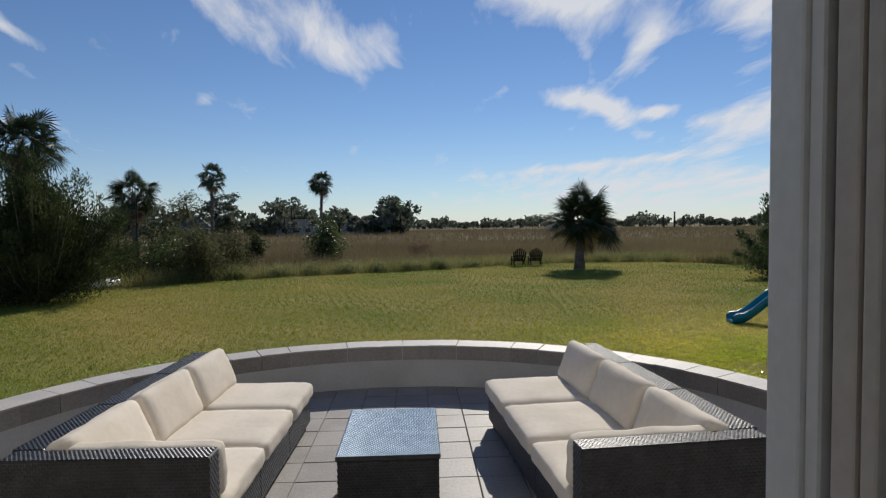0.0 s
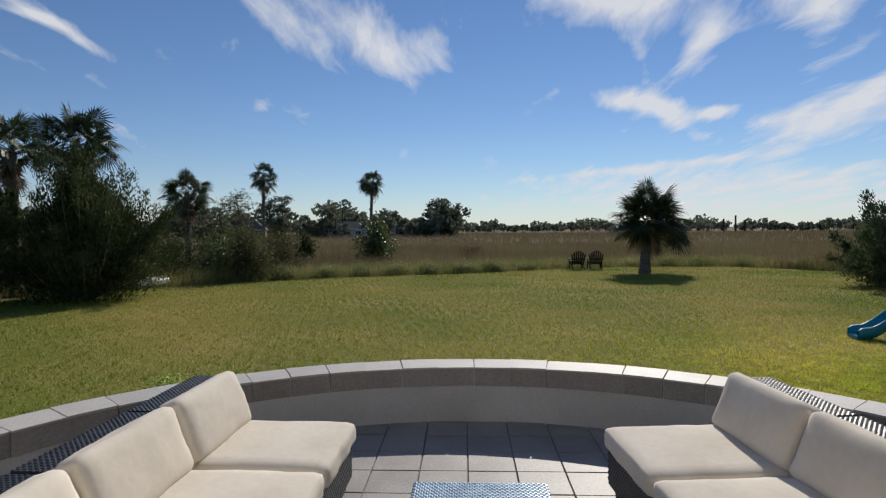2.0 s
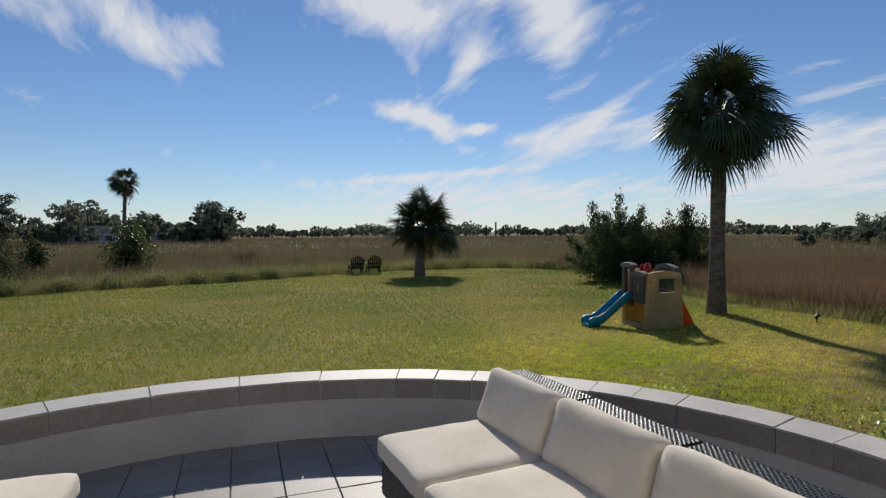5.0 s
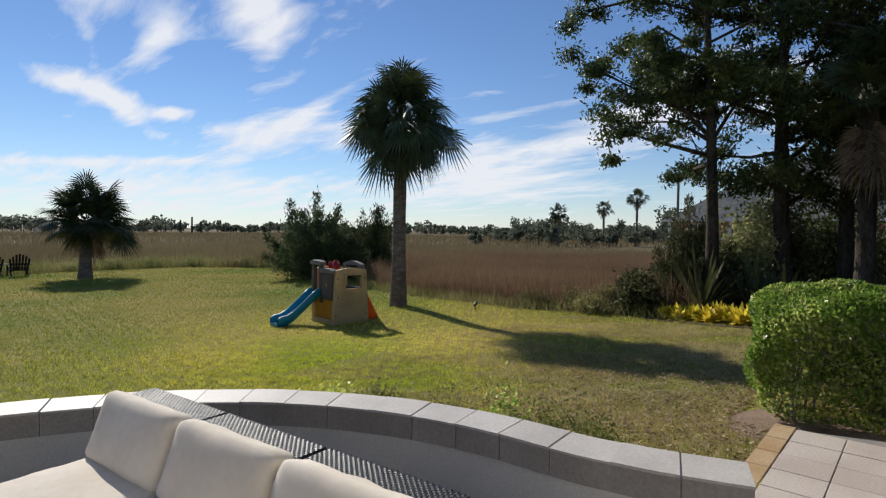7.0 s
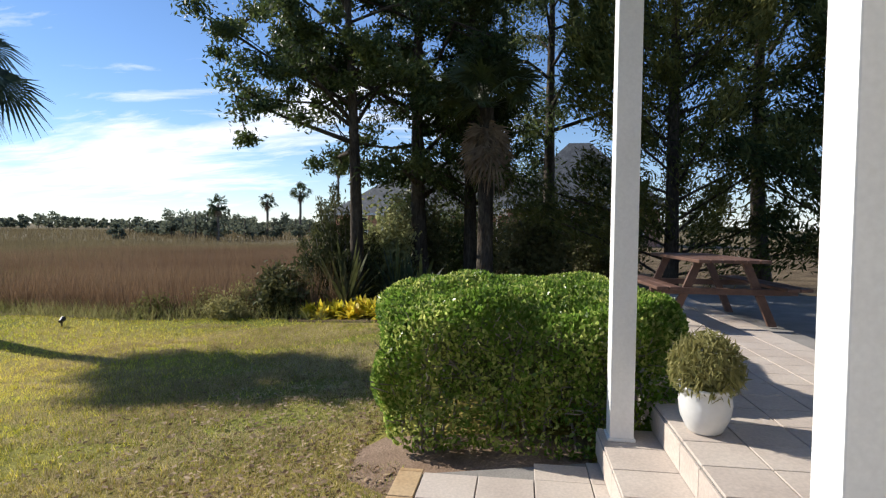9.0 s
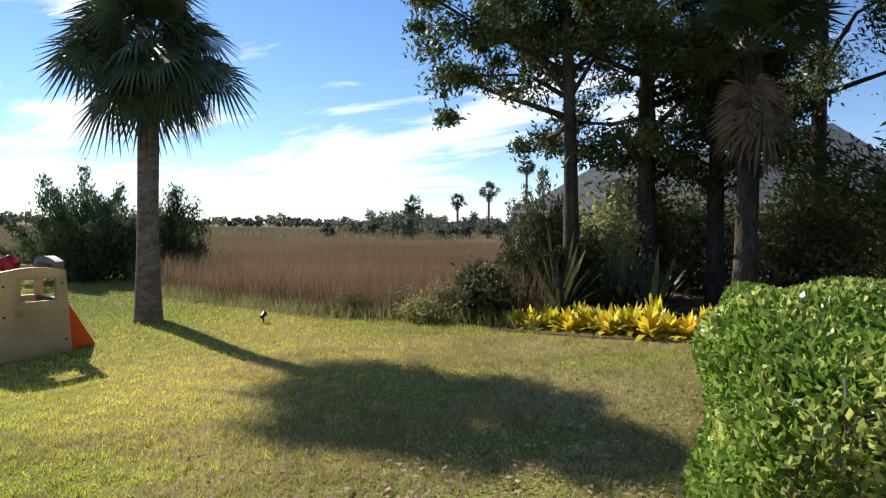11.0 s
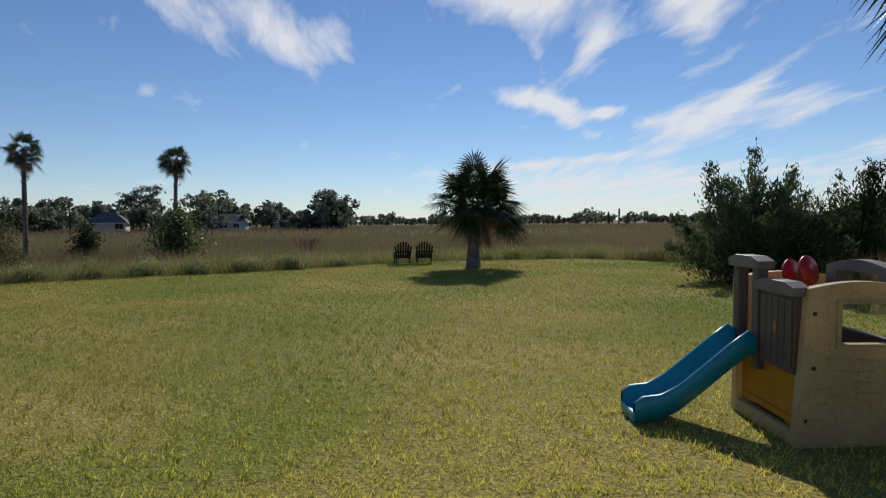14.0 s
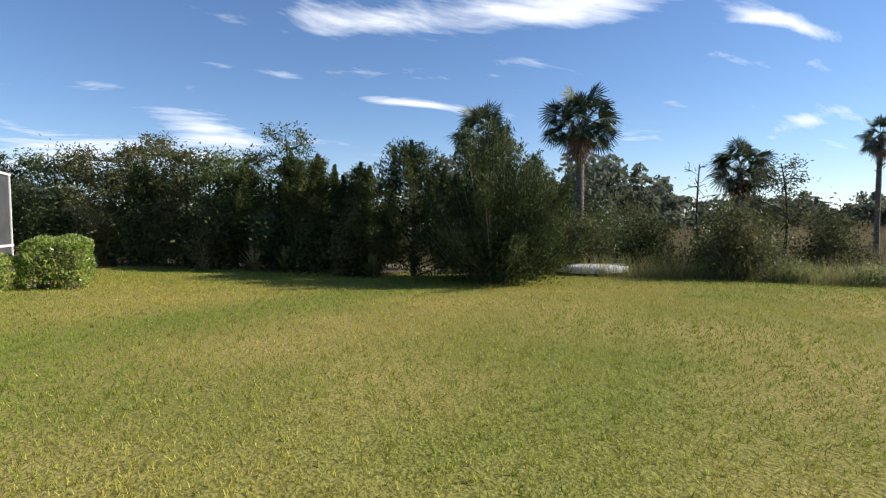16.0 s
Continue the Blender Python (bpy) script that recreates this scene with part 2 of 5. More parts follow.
M_OAK = mat("oak_leaf", (0.05, 0.08, 0.024), (0.145, 0.18, 0.052), 1.1, 0.45, 7, 0, mottle=0.4, rnd=0.22, leaf=0.38)
M_SHRUB = mat("shrub_leaf", (0.08, 0.09, 0.036), (0.19, 0.18, 0.08), 0.9, 0.7, 7, 0, mottle=0.4, rnd=0.3, leaf=0.3, sheen=0.15)
M_HEDGE = mat("hedge_leaf", (0.16, 0.27, 0.04), (0.60, 0.64, 0.19), 2.6, 0.27, 9, 0, mottle=0.3, rnd=0.5, leaf=0.6)
M_YELLOW = mat("variegated_leaf", (0.52, 0.48, 0.04), (0.92, 0.74, 0.08), 5.0, 0.45, 20, 0, mottle=0.2, rnd=0.4, leaf=0.5)
M_WEED = mat("pale_weed_leaf", (0.22, 0.25, 0.10), (0.42, 0.42, 0.20), 1.2, 0.8, 9, 0, mottle=0.3, rnd=0.3, leaf=0.4, sheen=0.1)
M_HCORE = mat("hedge_inner_shade", (0.10, 0.12, 0.045), (0.16, 0.17, 0.07), 6, 0.95, 40, 0.8, 0.04, mottle=0.6, sheen=0.05)
# distance haze is mixed into this leaf colour: lighter and greyer than near leaves
M_HAZELEAF = mat("hazed_far_foliage", (0.12, 0.14, 0.10), (0.20, 0.215, 0.15), 0.08, 0.9, 1.2, 0, mottle=0.25, rnd=0.25, leaf=0.4, sheen=0.05)
M_TWIG = mat("twig", (0.16, 0.14, 0.115), (0.26, 0.23, 0.2), 6, 0.9, 40, 0.4, 0.004)
M_BLUE = mat("blue_plastic", (0.0, 0.21, 0.31), (0.01, 0.25, 0.37), 2, 0.3, 30, 0.05, 0.002, mottle=0.08)
M_TAN = mat("tan_plastic", (0.54, 0.41, 0.23), (0.64, 0.50, 0.29), 3, 0.55, 45, 0.35, 0.006, mottle=0.18, leaf=0.3)
M_BROWN = mat("brown_plastic", (0.075, 0.055, 0.048), (0.12, 0.09, 0.08), 4, 0.5, 40, 0.3, 0.004, mottle=0.2, stretch=(1, 1, 0.15))
M_GREY = mat("greybrown_plastic", (0.14, 0.12, 0.108), (0.20, 0.17, 0.155), 3, 0.5, 45, 0.2, 0.004, mottle=0.15)
M_GOLD = mat("golden_plastic", (0.70, 0.33, 0.03), (0.78, 0.39, 0.045), 2, 0.4, 40, 0.1, 0.002, mottle=0.1, leaf=0.45)
M_ORANGE = mat("orange_plastic", (0.72, 0.10, 0.012), (0.80, 0.14, 0.02), 2, 0.4, 40, 0.1, 0.002, mottle=0.08, leaf=0.2)
M_RED = mat("red_plastic", (0.42, 0.012, 0.014), (0.5, 0.02, 0.02), 2, 0.35, 40, 0.05, 0.002, mottle=0.08)
M_BLACK = mat("black_metal", (0.012, 0.012, 0.013), (0.03, 0.03, 0.03), 5, 0.45, 60, 0.1, 0.002)
M_CHAIR = mat("chair_dark_wood", (0.016, 0.015, 0.014), (0.03, 0.028, 0.026), 5, 0.85, 60, 0.2, 0.002, sheen=0.1)
M_POT = mat("white_ceramic", (0.66, 0.66, 0.64), (0.72, 0.72, 0.70), 2, 0.25, 30, 0.03, 0.002, mottle=0.05)
M_TEAK = mat("brown_bench_wood", (0.10, 0.05, 0.035), (0.16, 0.085, 0.06), 5, 0.55, 50, 0.2, 0.003)
M_ROOF = mat("roof_shingle", (0.085, 0.09, 0.095), (0.13, 0.135, 0.14), 1.5, 0.9, 6, 0.4, 0.02)
M_BRICK = mat("pink_brick", (0.42, 0.22, 0.16), (0.52, 0.30, 0.22), 1.5, 0.9, 14, 0.3, 0.01)
M_HBLUE = mat("pale_siding", (0.40, 0.45, 0.50), (0.5, 0.54, 0.58), 0.6, 0.8, 8, 0.1, 0.01)
M_GLASS = mat("dark_glass", (0.02, 0.025, 0.03), (0.04, 0.045, 0.05), 1, 0.08, 10, 0)
M_KAYAK = mat("white_hull", (0.62, 0.62, 0.62), (0.72, 0.72, 0.72), 2, 0.4, 30, 0.05, 0.002, mottle=0.12)
M_SCREEN = mat("screen_mesh", (0.05, 0.052, 0.056), (0.075, 0.078, 0.082), 2, 0.9, 200, 0.1, 0.001)
M_SOIL = mat("bare_soil", (0.20, 0.135, 0.095), (0.30, 0.215, 0.16), 2.5, 0.95, 60, 0.7, 0.015, mottle=0.3, sheen=0.1)
M_GAS = mat("gasket", (0.05, 0.045, 0.04), (0.09, 0.08, 0.07), 6, 0.8, 60, 0.1, 0.002)

# pale blue base and part metal stand in for sky reflected in dark strands
M_WTOP = mat("sky_sheen_wicker", (0.34, 0.44, 0.54), (0.48, 0.60, 0.70), 14, 0.30, 300, 0.1, 0.001, metal=0.45, mottle=0.2, rnd=0.15, sheen=1.0)


# ---- mesh helpers ----
def np_mesh(name, V, F, material, smooth=False):
    """A mesh from arrays of points and of faces with equally many corners."""
    me = bpy.data.meshes.new(name)
    V, F = np.asarray(V, float).reshape(-1, 3), np.asarray(F, int)
    k = F.shape[1]
    me.vertices.add(len(V))
    me.vertices.foreach_set("co", V.ravel())
    me.loops.add(F.size)
    me.loops.foreach_set("vertex_index", F.ravel())
    me.polygons.add(len(F))
    me.polygons.foreach_set("loop_start", np.arange(0, F.size, k))
    me.polygons.foreach_set("loop_total", np.full(len(F), k))
    me.polygons.foreach_set("use_smooth", np.full(len(F), smooth))
    me.update(calc_edges=True)
    me.materials.append(material)
    return me


def np_part(name, V, F, material, parent=None, label="", smooth=False):
    ob = new(name, np_mesh(name, V, F, material, smooth))
    ob.parent = parent
    return tagged(ob, label)


def part(name, bm, material, parent=None, label="", smooth=False):
    """Links a bmesh as one mesh object under a thing or a part."""
    me = bpy.data.meshes.new(name)
    bmesh.ops.recalc_face_normals(bm, faces=bm.faces)
    if smooth:
        for f in bm.faces:
            f.smooth = True
    bm.to_mesh(me)
    bm.free()
    me.materials.append(material)
    ob = new(name, me)
    ob.parent = parent
    return tagged(ob, label)


def thing(name, label, category, x=0, y=0, z=0, rz=0, group="", kind=""):
    ob = new(name)
    ob.matrix_world = pose(x, y, z, 0, 0, rz)
    return tagged(ob, label, category, group, kind)


def box(x0, x1, y0, y1, z0, z1, bevel=0.0, seg=1, bm=None):
    bm = bm or bmesh.new()
    r = bmesh.ops.create_cube(bm, size=1, matrix=Matrix.LocRotScale(((x0 + x1) / 2, (y0 + y1) / 2, (z0 + z1) / 2), None, (x1 - x0, y1 - y0, z1 - z0)))
    if bevel:
        es = {e for v in r["verts"] for e in v.link_edges}
        bmesh.ops.bevel(bm, geom=list(es), offset=bevel, segments=seg, profile=0.6, affect="EDGES")
    return bm


def prism(poly, y0, y1, bevel=0.0, axis="y"):
    """A plate cut to an outline in x and z, from y0 to y1 (axis x: outline in y and z)."""
    bm = bmesh.new()
    at = (lambda a, b, d: (a, d, b)) if axis == "y" else ((lambda a, b, d: (d, a, b)) if axis == "x" else (lambda a, b, d: (a, b, d)))
    f = bm.faces.new([bm.verts.new(at(a, b, y0)) for a, b in poly])
    r = bmesh.ops.extrude_face_region(bm, geom=[f])
    step = at(0, 0, y1 - y0)
    bmesh.ops.translate(bm, verts=[v for v in r["geom"] if isinstance(v, bmesh.types.BMVert)], vec=step)
    if bevel:
        bmesh.ops.bevel(bm, geom=list(bm.edges), offset=bevel, segments=2, profile=0.6, affect="EDGES")
    return bm


def frame_plate(outer, inner, y0, y1, axis="y"):
    """A plate with a hole: two outlines of equally many corners."""
    bm = bmesh.new()
    at = (lambda a, b, d: (a, d, b)) if axis == "y" else (lambda a, b, d: (d, a, b))
    n = len(outer)
    R = [[bm.verts.new(at(a, b, d)) for a, b in poly] for d in (y0, y1) for poly in (outer, inner)]
    for i in range(n):
        j = (i + 1) % n
        for a, b in ((0, 1), (1, 3), (3, 2), (2, 0)):
            bm.faces.new((R[a][i], R[a][j], R[b][j], R[b][i]))
    return bm


def tubes(paths, n=6):
    """Points and quads of tapered limbs; each path is a list of (point, radius)."""
    V, F = [], []
    ring = np.linspace(0, 2 * np.pi, n, endpoint=False)
    for path in paths:
        base = len(V)
        P = [np.array(p, float) for p, _ in path]
        for i, (p, r) in enumerate(zip(P, [r for _, r in path])):
            d = P[min(i + 1, len(P) - 1)] - P[max(i - 1, 0)]
            d /= np.linalg.norm(d) + 1e-9
            a = np.cross(d, (0, 0, 1) if abs(d[2]) < 0.9 else (1, 0, 0))
            a /= np.linalg.norm(a)
            b = np.cross(d, a)
            for q in ring:
                V.append(p + r * (np.cos(q) * a + np.sin(q) * b))
        for i in range(len(P) - 1):
            for k in range(n):
                m = (k + 1) % n
                F.append((base + i * n + k, base + i * n + m, base + (i + 1) * n + m, base + (i + 1) * n + k))
    return np.array(V), np.array(F)


def leaves(C, size, rng, narrow=0.45, up=None):
    """One pointed leaf (a bent quad pair as a diamond) at each centre, turned at random; up pulls its tip towards a direction."""
    n = len(C)
    d = rng.normal(size=(n, 3))
    if up is not None:
        d = d * 0.7 + np.asarray(up)
    d /= np.linalg.norm(d, axis=1)[:, None] + 1e-9
    w = np.cross(d, rng.normal(size=(n, 3)))
    w /= np.linalg.norm(w, axis=1)[:, None] + 1e-9
    s = (size * rng.uniform(0.6, 1.3, n))[:, None]
    V = np.empty((n, 4, 3))
    V[:, 0], V[:, 2] = C - d * s * 0.5, C + d * s * 0.5
    V[:, 1], V[:, 3] = C + w * s * narrow * 0.5, C - w * s * narrow * 0.5
    return V.reshape(-1, 3), np.arange(4 * n).reshape(n, 4)


def join(*sets):
    V, F, at = [], [], 0
    for v, f in sets:
        V.append(np.asarray(v).reshape(-1, 3))
        F.append(np.asarray(f) + at)
        at += len(V[-1])
    return np.concatenate(V), np.concatenate(F)


# ---- ground ----
LAWN = np.array([(-40, -30), (-25, 3), (-20.5, 10.5), (-14.5, 17), (-12.8, 20), (-9.2, 23.8), (-4.5, 26.6), (0, 28.3), (5, 31.8), (9, 33), (15, 32.8), (18, 28),
                 (17, 21.5), (13.2, 15.5), (11.8, 10.5), (11.4, 8.2), (12.0, 6.3), (11.7, 4.4), (11.4, 2.0), (11.4, -30)], float)


def lawn_depth(x, y):
    """How far a place lies inside the lawn's outline (negative: outside)."""
    x, y = np.asarray(x, float), np.asarray(y, float)
    inside, best = np.zeros(x.shape, bool), np.full(x.shape, 1e9)
    for (ax, ay), (bx, by) in zip(LAWN, np.roll(LAWN, -1, 0)):
        cross = ((ay > y) != (by > y)) & (x < (bx - ax) * (y - ay) / (by - ay + 1e-12) + ax)
        inside ^= cross
        t = np.clip(((x - ax) * (bx - ax) + (y - ay) * (by - ay)) / ((bx - ax) ** 2 + (by - ay) ** 2), 0, 1)
        best = np.minimum(best, np.hypot(x - ax - t * (bx - ax), y - ay - t * (by - ay)))
    return np.where(inside, best, -best)


def woods(x, y):
    """1 under the trees beside the lawn, 0 in the marsh."""
    x, y = np.asarray(x, float), np.asarray(y, float)
    right = np.clip((5.5 - y + 0.10 * (x - 12)) / 2.5, 0, 1) * (x > 8)
    left = np.clip((19.5 - y + 0.10 * (x + 13)) / 3.0, 0, 1) * (x < -8)
    return np.maximum(right, left)


def ground_z(x, y):
    x, y = np.asarray(x, float), np.asarray(y, float)
    z = -0.10 - 0.48 * (1 - np.exp(-np.maximum(0, y - 1) / 6)) - 0.010 * np.clip(y - 10, 0, 22)
    z = z - 0.012 * np.clip(-x - 4, 0, 12) * np.exp(-np.maximum(0, y) / 10)
    z = z + 0.13 * np.exp(-((x - 10.0) ** 2 / 3.0 + (y - 9.8) ** 2 / 4.5))
    d = lawn_depth(x, y)
    drop = np.clip(-d / 3.0, 0, 1)
    z = z - 0.42 * drop * drop * (3 - 2 * drop) * (1 - woods(x, y))
    return z + 0.012 * np.sin(x * 1.7 + y * 0.6) * np.sin(y * 1.3 - x * 0.4)


def axis(lo, hi, step, far):
    a = list(np.arange(lo, hi + 1e-6, step))
    g, s = step, hi
    while s < far:
        g *= 1.35
        s += g
        a.append(s)
    g, s = step, lo
    while s > -far:
        g *= 1.35
        s -= g
        a.insert(0, s)
    return np.array(a)


GX, GY = axis(-26, 26, 0.4, 3000), axis(-4, 36, 0.4, 3000)
XX, YY = np.meshgrid(GX, GY)
V = np.stack([XX.ravel(), YY.ravel(), ground_z(XX.ravel(), YY.ravel())], 1)
nx, ny = len(GX), len(GY)
I = np.arange((nx - 1) * (ny - 1))
r0 = (I // (nx - 1)) * nx + I % (nx - 1)
F = np.stack([r0, r0 + 1, r0 + nx + 1, r0 + nx], 1)
ground = tagged(new("ground", np_mesh("ground", V, F, M_LAWN, True)), "sloping backyard lawn running down to brown tidal marsh", "ground", kind="structure")
ground.data.materials.append(M_MARSH)
ground.data.materials.append(M_LITTER)
mid = V[F].mean(1)
dep, wod = lawn_depth(mid[:, 0], mid[:, 1]), woods(mid[:, 0], mid[:, 1])
ground.data.polygons.foreach_set("material_index", np.where(dep > -0.1, 0, np.where((wod > 0.5) & (np.abs(mid[:, 0]) < 60), 2, 1)).astype(np.int32))


def blades(X, Y, h, w, lean, rng, tri=True, z=None):
    """Upright blades of grass, one triangle each."""
    n = len(X)
    Z = ground_z(X, Y) if z is None else z
    a, t = rng.uniform(0, 2 * np.pi, n), rng.uniform(0, 2 * np.pi, n)
    hh = h * rng.uniform(0.55, 1.25, n)
    off = hh * lean * rng.uniform(0.2, 1.2, n)
    V = np.empty((n, 3, 3))
    V[:, 0] = np.stack([X - np.cos(a) * w / 2, Y - np.sin(a) * w / 2, Z - 0.01], 1)
    V[:, 1] = np.stack([X + np.cos(a) * w / 2, Y + np.sin(a) * w / 2, Z - 0.01], 1)
    V[:, 2] = np.stack([X + np.cos(t) * off, Y + np.sin(t) * off, Z + hh], 1)
    return V.reshape(-1, 3), np.arange(3 * n).reshape(n, 3)


rng = np.random.default_rng(5)


# ---- patio: wall, floor, path ----
WCX, WCY, WA, WB = -0.2, 2.3, 2.9, 2.72        # the wall's middle line is half an ellipse with short splayed ends


def wall_point(u):
    """The wall's middle line at u metres from its right end, and its outward normal."""
    k = int(min(max(u / WLEN, 0), 1) * (len(WLINE) - 1) + 0.5)
    a, b = WLINE[max(k - 1, 0)], WLINE[min(k + 1, len(WLINE) - 1)]
    d = (b - a) / np.linalg.norm(b - a)
    return WLINE[k], np.array((d[1], -d[0]))


arc = [(WCX + WA * math.cos(q), WCY + WB * math.sin(q)) for q in np.linspace(0, math.pi, 400)]
raw = np.array([(2.90, 1.40), (2.78, 1.75), (2.72, 2.05)] + arc + [(-3.12, 2.05), (-3.18, 1.75), (-3.30, 1.40)])
seg = np.r_[0, np.cumsum(np.linalg.norm(np.diff(raw, axis=0), axis=1))]
WLEN = seg[-1]
q = np.linspace(0, WLEN, 1200)
WLINE = np.stack([np.interp(q, seg, raw[:, 0]), np.interp(q, seg, raw[:, 1])], 1)
WTOP = 0.42


def ribbon(n, inner, outer, z0, z1, u0=0.0, u1=None):
    """A curved bar along the wall between two offsets and two heights."""
    u1 = WLEN if u1 is None else u1
    V, F = [], []
    for i in range(n + 1):
        p, nn = wall_point(u0 + (u1 - u0) * i / n)
        for o, z in ((inner, z0), (outer, z0), (outer, z1), (inner, z1)):
            V.append((*(p + nn * o), z))
    for i in range(n):
        for k in range(4):
            m = (k + 1) % 4
            F.append((4 * i + k, 4 * i + m, 4 * i + 4 + m, 4 * i + 4 + k))
    F += [(3, 2, 1, 0), (4 * n, 4 * n + 1, 4 * n + 2, 4 * n + 3)]
    return np.array(V), np.array(F)


wall = tagged(np_part("wall_patio", *ribbon(120, -0.105, 0.105, -0.25, WTOP - 0.014), M_PLASTER), "low curved grey plaster patio wall capped with square tiles", "wall", kind="structure")
ntile = 38
for i in range(ntile):
    u0, u1 = WLEN * i / ntile + 0.003, WLEN * (i + 1) / ntile - 0.003
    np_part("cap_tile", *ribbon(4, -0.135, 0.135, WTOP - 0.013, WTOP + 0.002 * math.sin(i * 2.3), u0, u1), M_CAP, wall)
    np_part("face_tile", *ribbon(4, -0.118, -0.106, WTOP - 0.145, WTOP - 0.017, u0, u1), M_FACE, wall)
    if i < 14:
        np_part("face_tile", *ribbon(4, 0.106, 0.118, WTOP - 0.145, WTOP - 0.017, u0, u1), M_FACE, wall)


def in_patio(x, y):
    return ((x - WCX) / WA) ** 2 + (max(y - WCY, 0) / WB) ** 2 < 1.0 if y > WCY else abs(x - WCX) < 3.0


patio = bmesh.new()
out = [tuple(p) for p in WLINE[::20]]
out = [(-3.3, -0.2)] + [(4.4, -0.2), (4.4, 0.52), (5.42, 0.52), (5.05, 1.70), (2.95, 1.42)] + out[1:-1] + [(-3.3, 1.40)]
floor = part("floor_patio", prism(out, -0.22, -0.012, axis="z"), M_GROUT)
tagged(floor, "patio floor of square grey tiles with dark joints", "floor", kind="structure")
TP = 0.293


def tile_mesh(name, w, d, material):
    return part(name, box(-w / 2, w / 2, -d / 2, d / 2, -0.012, 0.0, 0.0025), material)


proto = {k: tile_mesh("tile", TP - 0.008, TP - 0.008, m) for k, m in (("a", M_TILE),)}
first = set()
for i in range(-11, 19):
    for j in range(-1, 18):
        x, y = 0.04 + TP * (i + 0.5), 4.03 - TP * 13 + TP * (j + 0.5)
        if y < 0.0:
            continue
        kind = None
        if x < 3.0 and in_patio(x, y) and y < 4.98:
            kind = "a"
        if kind:
            if kind in first:
                ob = proto[kind].copy()
                scene.collection.objects.link(ob)
            else:
                ob = proto[kind]
                first.add(kind)
            ob.parent = floor
            ob.matrix_local = pose(x, y, 0.0015 * math.sin(i * 3.1 + j * 1.7), 0.12 * math.sin(i * 5.0 + j), 0.12 * math.cos(i + j * 4.0), 0)

# path: square pinkish tiles with a narrow rust-stained edge course
for i in range(8):
    for j in range(4):
        skew = 0.062 * (j + 0.5)
        x0, y0 = 2.96 + 0.305 * i, 1.56 - 0.31 * (j + 1)
        if x0 > 4.95 + skew or (x0 < 3.1 and j == 0):
            continue
        part("tile", box(x0, min(x0 + 0.298, 5.16 + skew), y0, y0 + 0.303, -0.010, 0.0015 * math.sin(i * 2.1 + j), 0.0025), M_PINK, floor)
    part("edge_tile", box(2.96 + 0.305 * i, min(3.258 + 0.305 * i, 5.13), 1.564, 1.70, -0.010, 0.0015 * math.sin(i * 1.3), 0.0025), M_RUST, floor, "rust-stained tile")

# steps and raised porch deck beside the path
step = tagged(part("step_1", box(4.3, 5.5, 0.21, 0.54, -0.2, 0.155), M_GROUT), "tiled step up from the path to the porch", "step", kind="structure")
for i in range(4):
    part("tile", box(4.305 + 0.3 * i, 4.597 + 0.3 * i, 0.215, 0.545, 0.155, 0.170, 0.002), M_PINK, step)
    part("tile", box(4.305 + 0.3 * i, 4.597 + 0.3 * i, 0.54, 0.552, 0.01, 0.150, 0.002), M_PINK, step)
deck = tagged(part("floor_porch", box(2.6, 6.3, -5.0, 0.21, -0.3, 0.325, bm=box(6.3, 12.0, -5.0, -0.15, -0.3, 0.325)), M_GROUT), "raised tiled porch floor", "floor", kind="structure")
for i in range(24):
    for j in range(6):
        if i > 6 and j < 2:
            continue
        part("tile", box(4.305 + 0.3 * i, 4.597 + 0.3 * i, 0.215 - 0.3 * (j + 1), 0.207 - 0.3 * j, 0.325, 0.340, 0.002), M_PINK, deck)
for i in range(7):
    part("tile", box(4.305 + 0.3 * i, 4.597 + 0.3 * i, 0.21, 0.222, 0.175, 0.322, 0.002), M_PINK, deck)

# house: door that the walk comes out of, walls, porch posts and roof
hw = tagged(part("wall_house", box(0.42, 2.6, -0.36, -0.20, -0.3, 3.4), M_STUCCO), "pale stucco back wall of the house", "wall", kind="structure")
part("wall_panel", box(-7.0, -0.75, -0.36, -0.20, -0.3, 3.4), M_STUCCO, hw)
part("wall_panel", box(-0.75, 0.42, -0.36, -0.20, 2.24, 3.4), M_STUCCO, hw)
part("wall_panel", box(2.45, 2.6, -5.0, -0.36, -0.3, 3.4), M_STUCCO, hw)
# opening added mid-wall, out of view, so sky light reaches the door frame
inner = tagged(part("wall_room", box(-3.6, 2.45, -4.3, -4.15, 0.15, 0.5, bm=box(-3.6, 2.45, -4.3, -4.15, 2.5, 2.9)), M_STUCCO), "plain cream wall inside the house, with an unseen opening added for light", "wall", kind="structure")
part("wall_panel", box(-3.75, -3.6, -4.3, -0.36, 0.15, 2.9), M_STUCCO, inner)
part("wall_panel", box(-3.6, -2.6, -4.3, -4.15, 0.5, 2.5), M_STUCCO, inner)
part("wall_panel", box(1.6, 2.45, -4.3, -4.15, 0.5, 2.5), M_STUCCO, inner)
tagged(part("floor_room", box(-3.6, 2.45, -4.15, -0.12, -0.28, 0.14), M_PINK), "pale tiled floor inside the house", "floor", kind="structure")
tagged(part("ceiling_room", box(-3.75, 2.45, -4.3, -0.36, 2.9, 3.0), M_WHITE), "white ceiling inside the house", "ceiling", kind="structure")
tagged(part("roof_house", box(-7.6, 5.9, -6.0, 0.75, 3.4, 3.62, 0.03), M_WHITE), "white soffit and roof edge over the porch", "roof", kind="structure")
door = thing("door_1", "white door frame with cream jamb and dark gasket groove", "door", kind="structure")
